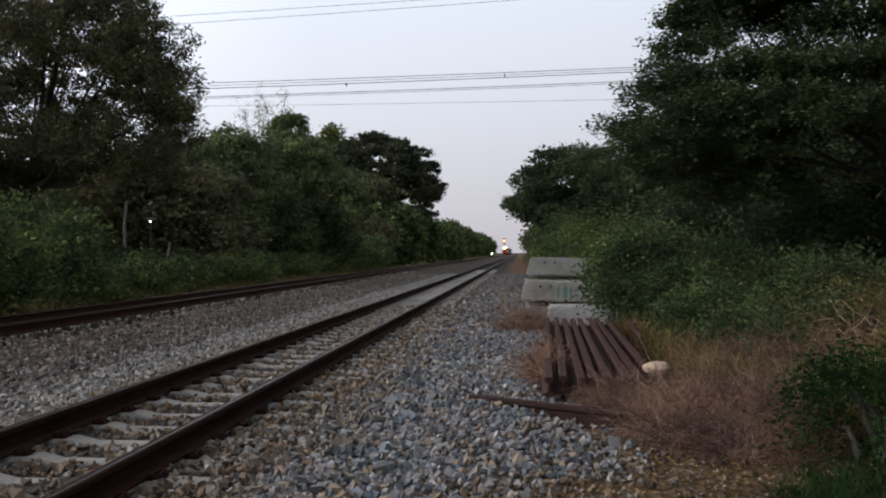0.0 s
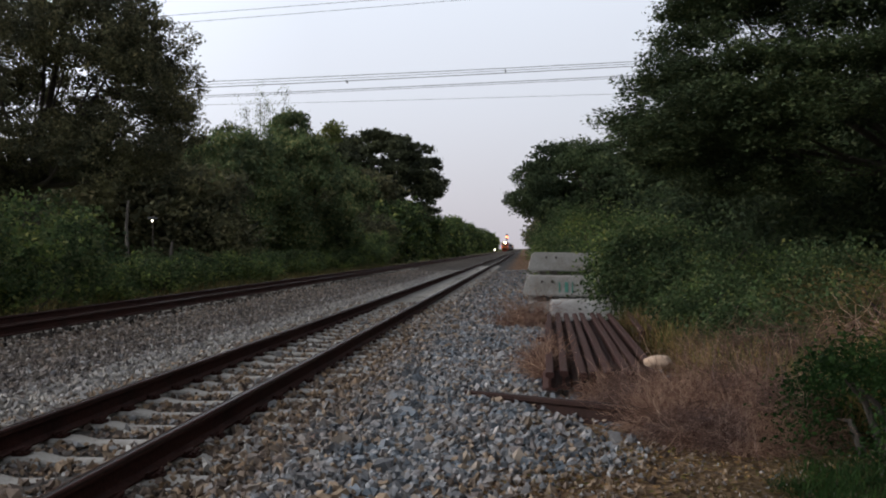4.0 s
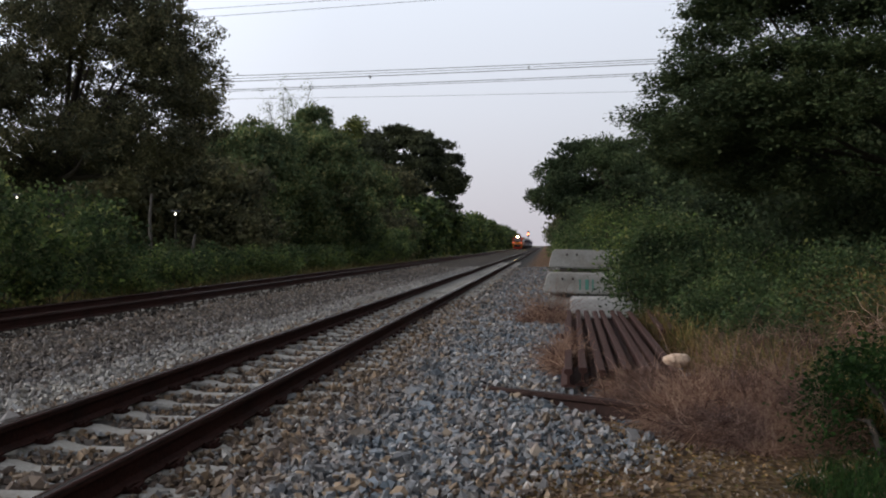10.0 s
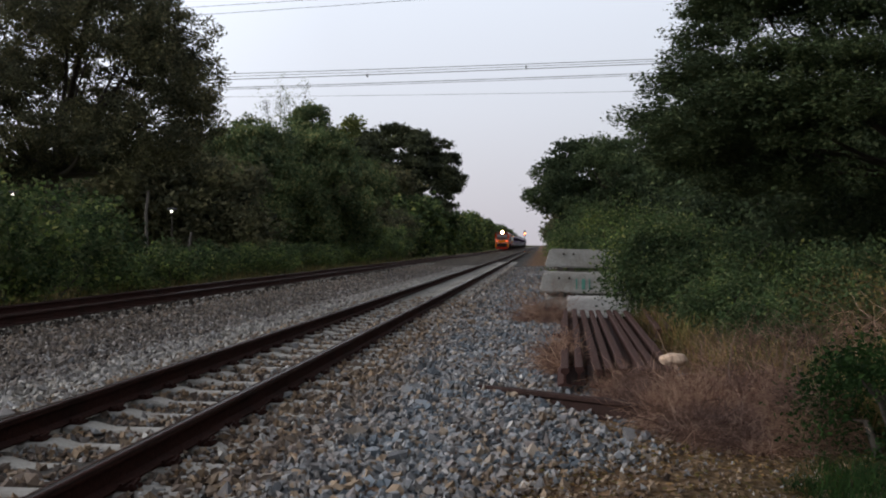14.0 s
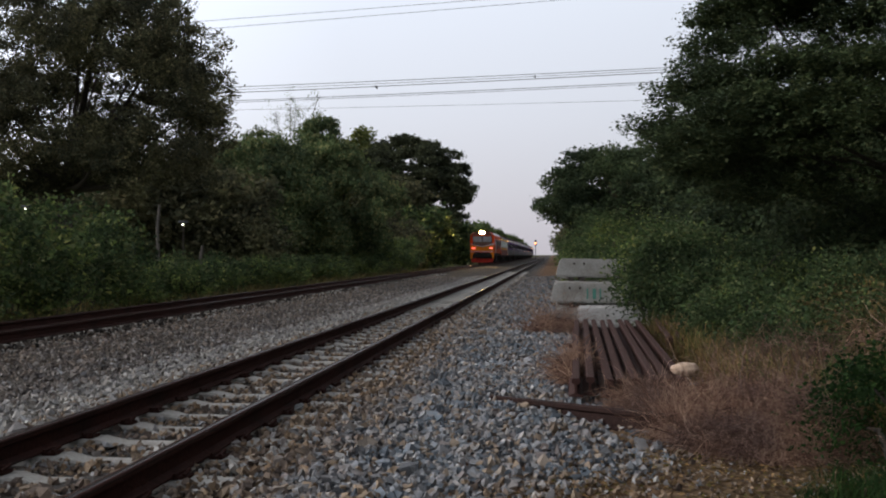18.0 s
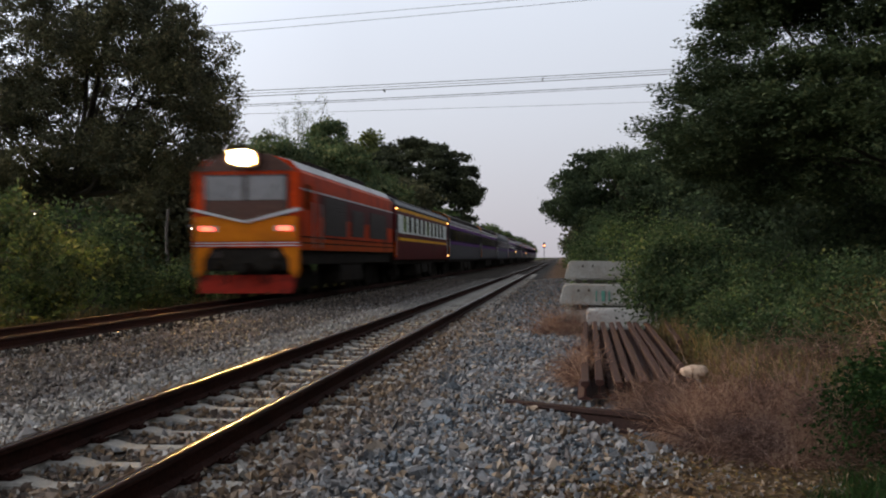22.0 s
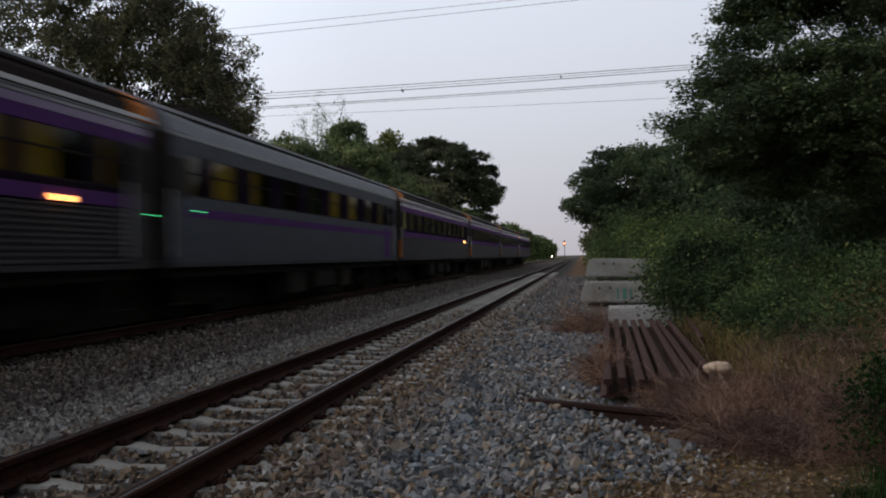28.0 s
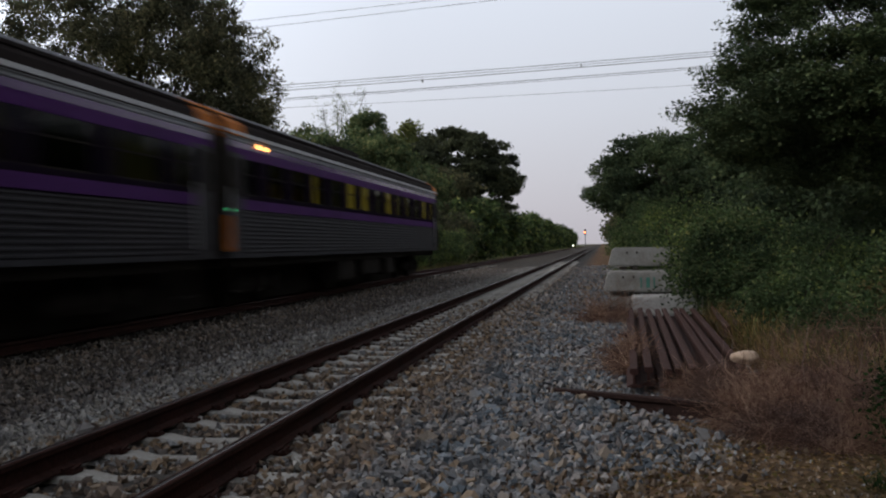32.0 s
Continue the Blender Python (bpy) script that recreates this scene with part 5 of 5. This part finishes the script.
    for s in (1, -1):
        for y0, y2 in ((L0 - 0.02, L0 - 0.02), (L1 - 0.2, L1 - 0.43)):
            part("corner_panel", one(s * HALF - 0.05, s * HALF + 0.05, y0, y0 + (0.42 if kind == "maroon" else 0.2), 1.25, 1.9, 0.02), ({"maroon": ORANGE, "grey": STEEL}.get(kind, NOSE) if y0 < 2 else BLACK), top, "corner panel")
            part("corner_post", one(s * HALF - 0.06, s * HALF + 0.02, y0, y0 + 0.22, 1.92, EAVE), BLACK if kind != "maroon" else MAROON, top, "dark corner post")
            part("roof_corner", extrude_y(bmesh.new(), [(q * 1.012, z + 0.012) for q, z in oc[:8]] + [(q * 0.9, z - 0.06) for q, z in reversed(oc[:8])] if s > 0 else [(-q * 1.012, z + 0.012) for q, z in oc[:8]] + [(-q * 0.9, z - 0.06) for q, z in reversed(oc[:8])], y2 - (0.15 if y2 > 2 else 0), y2 + (0.45 if y2 > 2 else 0.95)), NOSE if kind in ("purple", "violet") else PALEROOF, top, "roof end sheet")
    part("gangway", one(-0.55, 0.55, length - 0.3, length + 0.3, 1.15, 3.3, 0.03), BLACK, top, "black gangway bellows")
    # doors
    for y0 in (0.42, length - 1.12):
        for s in (1, -1):
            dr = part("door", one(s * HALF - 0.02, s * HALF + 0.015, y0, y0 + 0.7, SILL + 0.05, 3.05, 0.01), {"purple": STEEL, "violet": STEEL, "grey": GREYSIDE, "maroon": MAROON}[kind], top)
            part("door_window", one(s * HALF - 0.01, s * HALF + 0.022, y0 + 0.14, y0 + 0.56, 2.28, 2.95, 0.0), BLACK, dr, "dark door window")
            part("handrail", rod(bmesh.new(), (s * (HALF + 0.05), y0 - 0.08, 1.3), (s * (HALF + 0.05), y0 - 0.08, 2.4), 0.016), CHROME, dr, "metal handrail")
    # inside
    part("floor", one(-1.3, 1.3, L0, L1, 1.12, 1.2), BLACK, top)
    part("ceiling", one(-1.25, 1.25, L0 + 0.06, L1 - 0.06, 3.34, 3.38), LINING, top)
    if lit and kind == "maroon":
        for k in range(int((length - 6) // 3.1)):
            part("ceiling_tube", one(-0.5, -0.4, 3.4 + k * 3.1, 4.6 + k * 3.1, 3.29, 3.33), TUBE_LIT if k == 3 else TUBE_DIM, top, "lit fluorescent ceiling tube")
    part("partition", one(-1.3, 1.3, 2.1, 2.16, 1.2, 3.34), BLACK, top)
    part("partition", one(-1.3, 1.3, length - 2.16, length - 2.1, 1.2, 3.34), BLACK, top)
    # one long sheet added so that no sky shows through the far windows
    part("far_sky_block", one(-1.31, -1.29, L0 + 0.3, L1 - 0.3, 2.1, 3.2), CURTAIN, top, "yellow sheet added to block sky in the far windows")
    r2 = np.random.default_rng(int(length * 100) + len(kind))
    for k, (h0, h1) in enumerate(holes):
        half = 0.55 * (h1 - h0)
        # these blinds emit the window light themselves
        if k == 0 and kind == "violet":
            part("blind", one(HALF - 0.1, HALF - 0.08, h0, h1, zw0 if lit == 1 else zw0 + 0.36, zw1), BLIND_GLOW_PALE, top, "pale yellow blind glowing for a lit interior")
        elif kind == "maroon" and k in (0, 4, 5, 8, 9):
            part("blind", one(HALF - 0.1, HALF - 0.08, h0, h1 - (0.0 if k in (0, 5) else half), zw0, zw1), BLIND_GLOW_GREEN, top, "pale green blind glowing for a lit interior")
        elif (lit > 1 and kind != "maroon" and not (kind == "purple" and k < 3) and r2.uniform() < 0.8) or any(h0 - 0.4 < g < h1 + 0.4 for g in glowing):
            part("blind", one(HALF - 0.1, HALF - 0.08, h0 + 0.04, h1 - (half if r2.uniform() < 0.3 else 0.04), zw0, zw1), BLIND_GLOW_LAST if kind == "purple" else BLIND_GLOW_WARM, top, "yellow-brown blind glowing dimly for a lit interior")
        elif r2.uniform() < 0.4:
            part("curtain", one(HALF - 0.13, HALF - 0.11, h0 + (0 if r2.uniform() < 0.5 else half), h1 - (half if r2.uniform() < 0.6 else 0), zw0 - 0.02, zw1 + 0.02), CURTAIN, top, "yellow window curtain")
    # below the floor
    part("underframe", one(-1.25, 1.25, 0.5, length - 0.5, 0.95, 1.14, 0.02), BLACK, top)
    for k, (y0, w, z0) in enumerate(((length * 0.36, 1.6, 0.42), (length * 0.47, 2.2, 0.5), (length * 0.6, 1.3, 0.45))):
        for s in (1, -1):
            part("equipment_box", one(s * 0.95 - 0.3, s * 0.95 + 0.3, y0, y0 + w, z0, 0.96, 0.04), BLACK, top)
    for y0 in (0.9, length - 1.4):
        for s in (1, -1):
            st = one(s * 1.2 - 0.12, s * 1.2 + 0.12, y0, y0 + 0.5, 0.5, 0.53)
            for q in (y0, y0 + 0.47):
                block(st, s * 1.25 - 0.02, s * 1.25 + 0.02, q, q + 0.03, 0.53, 1.0)
            part("step", st, BLACK, top)
    # dark filler added for the black shade beneath the floor
    part("underfloor_shade_block", one(-0.45, 0.45, 0.02, length - 0.02, 0.2, 1.1), BLACK, top, "dark block standing in for the shade under the coach")
    bogie(top, 3.4)
    bogie(top, length - 3.4)
    for y0, z, m in lamps:
        part("side_lamp", one(HALF + 0.0, HALF + 0.05, y0 - 0.09, y0 + 0.09, z - (0.038 if m is LAMP_WARM else 0.009), z + (0.038 if m is LAMP_WARM else 0.009), 0.01), m, top, "lit side lamp")
    return top


def locomotive():
    top = tagged(new("locomotive"), "orange and red diesel locomotive with a blazing headlight", "locomotive", "train")
    L = 14.9
    body = [(1.4, 1.45), (1.4, 3.42), (1.12, 3.74), (0.5, 3.92), (-0.5, 3.92), (-1.12, 3.74), (-1.4, 3.42), (-1.4, 1.45)]
    part("body", extrude_y(bmesh.new(), body, 0.35, L - 0.3), REDBAND, top, "dull orange-red side sheets")
    for s in (1, -1):
        part("side_sheet", one(s * 1.395 - 0.012, s * 1.395 + 0.014, 0.36, L - 0.32, 1.76, 3.4), REDBAND, top, "dark orange-red side sheet")
        part("window_band", one(s * 1.4 - 0.015, s * 1.4 + 0.017, 2.3, L - 0.32, 2.36, 2.98), MAROON, top, "dark maroon band along the grilles")
        part("lining_stripe", one(s * 1.4 - 0.015, s * 1.4 + 0.022, 0.36, L - 0.32, 2.985, 3.03), SILVER, top, "thin grey lining stripe")
        part("lining_stripe", one(s * 1.4 - 0.015, s * 1.4 + 0.022, 0.36, L - 0.32, 1.76, 1.8), BLACK, top, "black lining stripe")
        part("skirt_band", one(s * 1.4 - 0.015, s * 1.4 + 0.02, 0.3, L - 0.3, 1.44, 1.74), ORANGE, top, "bright orange band")
        part("lining_stripe", one(s * 1.4 - 0.018, s * 1.4 + 0.026, 0.3, L - 0.3, 1.6, 1.64), BLACK, top, "black lining stripe")
        # the edge's pale tone stands in for sky light on the slope
        slope = bmesh.new()
        o = [(s * 1.31, 3.535), (s * 1.13, 3.755), (s * 0.8, 3.85), (s * 0.8, 3.8), (s * 1.1, 3.7), (s * 1.27, 3.5)]
        part("roof_edge", extrude_y(slope, o, 0.4, L - 0.3), SILVER, top, "silver roof edge, paled to stand in for reflected sky")
        for y0, y1, z0, z1 in ((2.8, 5.8, 1.86, 2.95), (6.6, 8.6, 1.9, 2.75), (9.7, 13.0, 1.9, 2.8)):
            g = part("grille", one(s * 1.41 - 0.01, s * 1.41 + 0.012, y0, y1, z0, z1), GRILLE, top, "dark louvred grille")
            n = int((z1 - z0) / 0.09)
            for k in range(n):
                part("louvre", one(s * 1.425 - 0.012, s * 1.425 + 0.012, y0 + 0.05, y1 - 0.05, z0 + 0.03 + k * 0.09, z0 + 0.07 + k * 0.09), GRILLE, g)
        part("cab_door", one(s * 1.41 - 0.01, s * 1.41 + 0.012, 1.5, 2.2, 1.8, 3.3, 0.004), REDBAND, top)
        part("cab_window", one(s * 1.415 - 0.01, s * 1.415 + 0.012, 0.65, 1.25, 2.5, 3.15, 0.005), GLASS, top)
        for yy in (1.4, 2.3):
            part("handrail", rod(bmesh.new(), (s * 1.47, yy, 1.5), (s * 1.47, yy, 2.7), 0.018), CHROME, top)
        part("fuel_tank", one(s * 0.95 - 0.3, s * 0.95 + 0.3, 5.6, 9.3, 0.45, 1.2, 0.08), BLACK, top)
    part("roof_hatch", one(-0.7, 0.7, 4.0, 7.0, 3.9, 4.05, 0.04), ROOF, top)
    part("roof_hatch", one(-0.7, 0.7, 9.0, 12.5, 3.9, 4.08, 0.04), ROOF, top)
    # front
    face = [(1.38, 1.5), (1.38, 3.4), (0.95, 3.72), (0.6, 3.9), (-0.6, 3.9), (-0.95, 3.72), (-1.38, 3.4), (-1.38, 1.5)]
    part("front_sheet", extrude_y(bmesh.new(), face, 0.14, 0.36), REDBAND, top, "orange-red painted cab front")
    part("windscreen_surround", one(-1.12, 1.12, 0.1, 0.15, 2.32, 3.38, 0.01), GRILLE, top, "dark windscreen band")
    for x0, x1 in ((-1.04, -0.06), (0.06, 1.04)):
        part("windscreen", one(x0, x1, 0.085, 0.12, 2.72, 3.33, 0.01), SCREEN, top, "windscreen painted pale for the sky it reflects")
        part("wiper", rod(bmesh.new(), ((x0 + x1) / 2, 0.08, 2.74), ((x0 + x1) / 2 + 0.25, 0.08, 3.1), 0.012), BLACK, top)
    part("lower_screen_panel", one(-1.04, 1.04, 0.085, 0.115, 2.4, 2.7, 0.01), BROWN, top, "brown panel under the windscreen")
    vee = bmesh.new()
    vs = [vee.verts.new(q) for q in ((-1.04, 0.09, 2.41), (1.04, 0.09, 2.41), (0.0, 0.09, 2.17), (-1.04, 0.16, 2.41), (1.04, 0.16, 2.41), (0.0, 0.16, 2.17))]
    for f in ((0, 1, 2), (5, 4, 3), (0, 3, 4, 1), (1, 4, 5, 2), (2, 5, 3, 0)):
        vee.faces.new([vs[i] for i in f])
    bmesh.ops.recalc_face_normals(vee, faces=vee.faces[:])
    part("vee_panel", vee, BROWN, top, "dark brown panel inside the V-shaped trim")
    crown = [(1.3, 3.46), (0.95, 3.725), (0.6, 3.905), (-0.6, 3.905), (-0.95, 3.725), (-1.3, 3.46)]
    part("brow", extrude_y(bmesh.new(), crown, 0.12, 0.2), BROWN, top, "dark brown brow over the windscreen")
    part("nose_panel", one(-1.36, 1.36, 0.115, 0.145, 1.66, 2.3, 0.01), NOSE, top, "orange-yellow nose panel")
    for s in (1, -1):
        bm = bmesh.new()
        vs = [bm.verts.new(p) for p in ((0, 0.05, 2.13), (s * 1.42, 0.06, 2.45), (s * 1.42, 0.06, 2.52), (0, 0.05, 2.18), (0, 0.16, 2.13), (s * 1.42, 0.3, 2.45), (s * 1.42, 0.3, 2.52), (0, 0.16, 2.18))]
        for f in ((0, 1, 2, 3), (4, 5, 6, 7), (0, 1, 5, 4), (3, 2, 6, 7), (1, 2, 6, 5), (0, 3, 7, 4)):
            bm.faces.new([vs[i] for i in f])
        bmesh.ops.recalc_face_normals(bm, faces=bm.faces[:])
        part("chevron", bm, CHROME, top, "bright V-shaped trim")
        part("marker_housing", one(s * 1.0 - 0.26, s * 1.0 + 0.26, 0.1, 0.16, 1.88, 2.1, 0.04), CHROME, top)
        part("marker_light", one(s * 1.03 - 0.16, s * 1.03 + 0.16, 0.07, 0.12, 1.93, 2.04, 0.03), MARKER_RED, top, "lit red marker light")
        bracket = [(s * 1.36, 1.5), (s * 0.92, 1.5), (s * 0.98, 1.38), (s * 1.12, 1.2), (s * 1.14, 0.9), (s * 1.3, 0.72), (s * 1.36, 0.9)]
        part("corner_post", extrude_y(bmesh.new(), bracket, 0.12, 0.4), NOSE, top, "grimy yellow corner bracket")
        part("lamp_iron", rod(bmesh.new(), (s * 0.78, 0.12, 1.32), (s * 0.78, 0.2, 1.32), 0.09, sides=14), GRILLE, top, "small unlit lamp on the buffer beam")
        for hx, hz in ((0.36, 1.22), (0.52, 1.3)):
            hose = tubes([[((s * hx, 0.15, hz), 0.03), ((s * hx, -0.05, hz - 0.12), 0.03), ((s * (hx + 0.04), -0.06, hz - 0.42), 0.03), ((s * (hx + 0.1), 0.05, hz - 0.62), 0.028)]], 7)
            raw("brake_hose", *hose, BLACK, top)
        bf = rod(bmesh.new(), (s * 0.75, -0.25, 1.05), (s * 0.75, 0.2, 1.05), 0.1, sides=12)
        part("buffer_hose", bf, BLACK, top)
    for z in (1.54, 1.61):
        part("front_stripe", one(-1.39, 1.39, 0.12, 0.15, z, z + 0.025), SILVER, top, "thin pale lining stripe")
    part("buffer_beam", one(-1.2, 1.2, 0.2, 0.5, 0.9, 1.5, 0.03), BLACK, top)
    part("coupler", one(-0.16, 0.16, -0.35, 0.3, 0.85, 1.12, 0.05), BLACK, top)
    bm = bmesh.new()
    vs = [bm.verts.new(p) for p in ((-1.3, 0.25, 0.8), (1.3, 0.25, 0.8), (1.22, 0.1, 0.33), (-1.22, 0.1, 0.33), (-1.3, 0.33, 0.8), (1.3, 0.33, 0.8), (1.22, 0.2, 0.33), (-1.22, 0.2, 0.33))]
    for f in ((0, 1, 2, 3), (4, 5, 6, 7), (0, 1, 5, 4), (3, 2, 6, 7), (1, 2, 6, 5), (0, 3, 7, 4)):
        bm.faces.new([vs[i] for i in f])
    bmesh.ops.recalc_face_normals(bm, faces=bm.faces[:])
    part("plough", bm, PLOUGH, top, "red pilot plough")
    oval = lambda w, h: [(math.copysign(abs(math.cos(q)) ** 0.6, math.cos(q)) * w, 3.78 + math.copysign(abs(math.sin(q)) ** 0.6, math.sin(q)) * h) for q in np.linspace(0, 2 * math.pi, 32, endpoint=False)]
    # hood added to keep the headlight's light off the near ground and bushes
    hood, n = bmesh.new(), 32
    rings = [[hood.verts.new((x, y, z)) for x, z in oval(w, h)] for y, w, h in ((0.13, 0.38, 0.23), (-0.16, 0.38, 0.23), (-0.16, 0.34, 0.19), (0.1, 0.3, 0.16))]
    for a, c in zip(rings, rings[1:]):
        for i in range(n):
            hood.faces.new((a[i], a[(i + 1) % n], c[(i + 1) % n], c[i]))
    bmesh.ops.recalc_face_normals(hood, faces=hood.faces[:])
    part("headlight_hood", hood, GRILLE, top, "dark oval hood added to narrow the headlight's spread")
    # disc that glows as the lamp's halo
    part("halo_disc", extrude_y(bmesh.new(), oval(0.31, 0.165), 0.085, 0.125), HALO, top, "orange disc glowing for the headlight's halo")
    part("headlight", extrude_y(bmesh.new(), oval(0.2, 0.09), 0.04, 0.083), HEADLIGHT, top, "blazing twin-beam headlight")
    part("rear_wall", extrude_y(bmesh.new(), [(x * 0.99, z) for x, z in body], L - 0.3, L - 0.26), ORANGE, top)
    part("underframe", one(-1.3, 1.3, 0.4, L - 0.4, 1.05, 1.44, 0.02), BLACK, top)
    bogie(top, 3.0, (-1.5, 0, 1.5))
    bogie(top, L - 3.0, (-1.5, 0, 1.5))
    return top


W, G = LAMP_WARM, LAMP_GREEN
TRAIN = [(locomotive(), 0.0)]
PLAN = [
    (14.9, 34.8, "maroon", 2, [(19.4, 1.33, W), (19.4, 3.22, W), (0.55, 3.22, W)], "maroon and cream coach with yellow lining stripes"),
    (34.8, 59.5, "violet", 0.5, [], "purple coach with fluted steel sides and dark windows"),
    (59.5, 81.5, "violet", 1, [(21.3, 2.07, W)], "purple coach with fluted steel sides and few lit windows"),
    (81.5, 103.6, "grey", 2, [], "smooth grey coach with a purple stripe and lit windows"),
    (103.6, 128.2, "violet", 0.5, [(21.5, 2.07, W), (24.2, 1.95, G)], "purple fluted coach with dark windows and an orange lamp"),
    (128.2, 149.5, "grey", 2, [(1.6, 2.09, G)], "smooth grey coach with a purple stripe and dim windows"),
    (149.5, 173.4, "violet", 1, [(20.9, 2.07, W)], "purple fluted coach with dim windows and an orange lamp"),
    (173.4, 196.8, "violet", 1, [(0.9, 2.0, G)], "purple fluted coach with dark windows"),
    (196.8, 221.8, "violet", 1, [], "purple fluted coach with dim curtained windows"),
    (221.8, 245.7, "purple", 2, [(2.2, 3.26, W), (0.4, 2.0, G)], "last purple coach with a row of yellow-lit windows"),
]
GLOWING = {34.8: (4.6, 10.2), 103.6: (6.9, 8.5, 19.5, 21.5, 23.0), 149.5: (20.2, 21.6), 173.4: (4.7,), 196.8: (7.5, 9.0)}
for s0, s1, kind, lit, lamps, label in PLAN:
    TRAIN.append((coach(label, s1 - s0, kind, lit, lamps, GLOWING.get(s0, ())), s0))


def motions():
    for ob, s in TRAIN:
        rows = [(t, pose(FAR, FRONT_AT_0 + s - TRAIN_SPEED * t, 0.03)) for t in range(0, 33, 2)]
        walk(ob, rows)


motions()
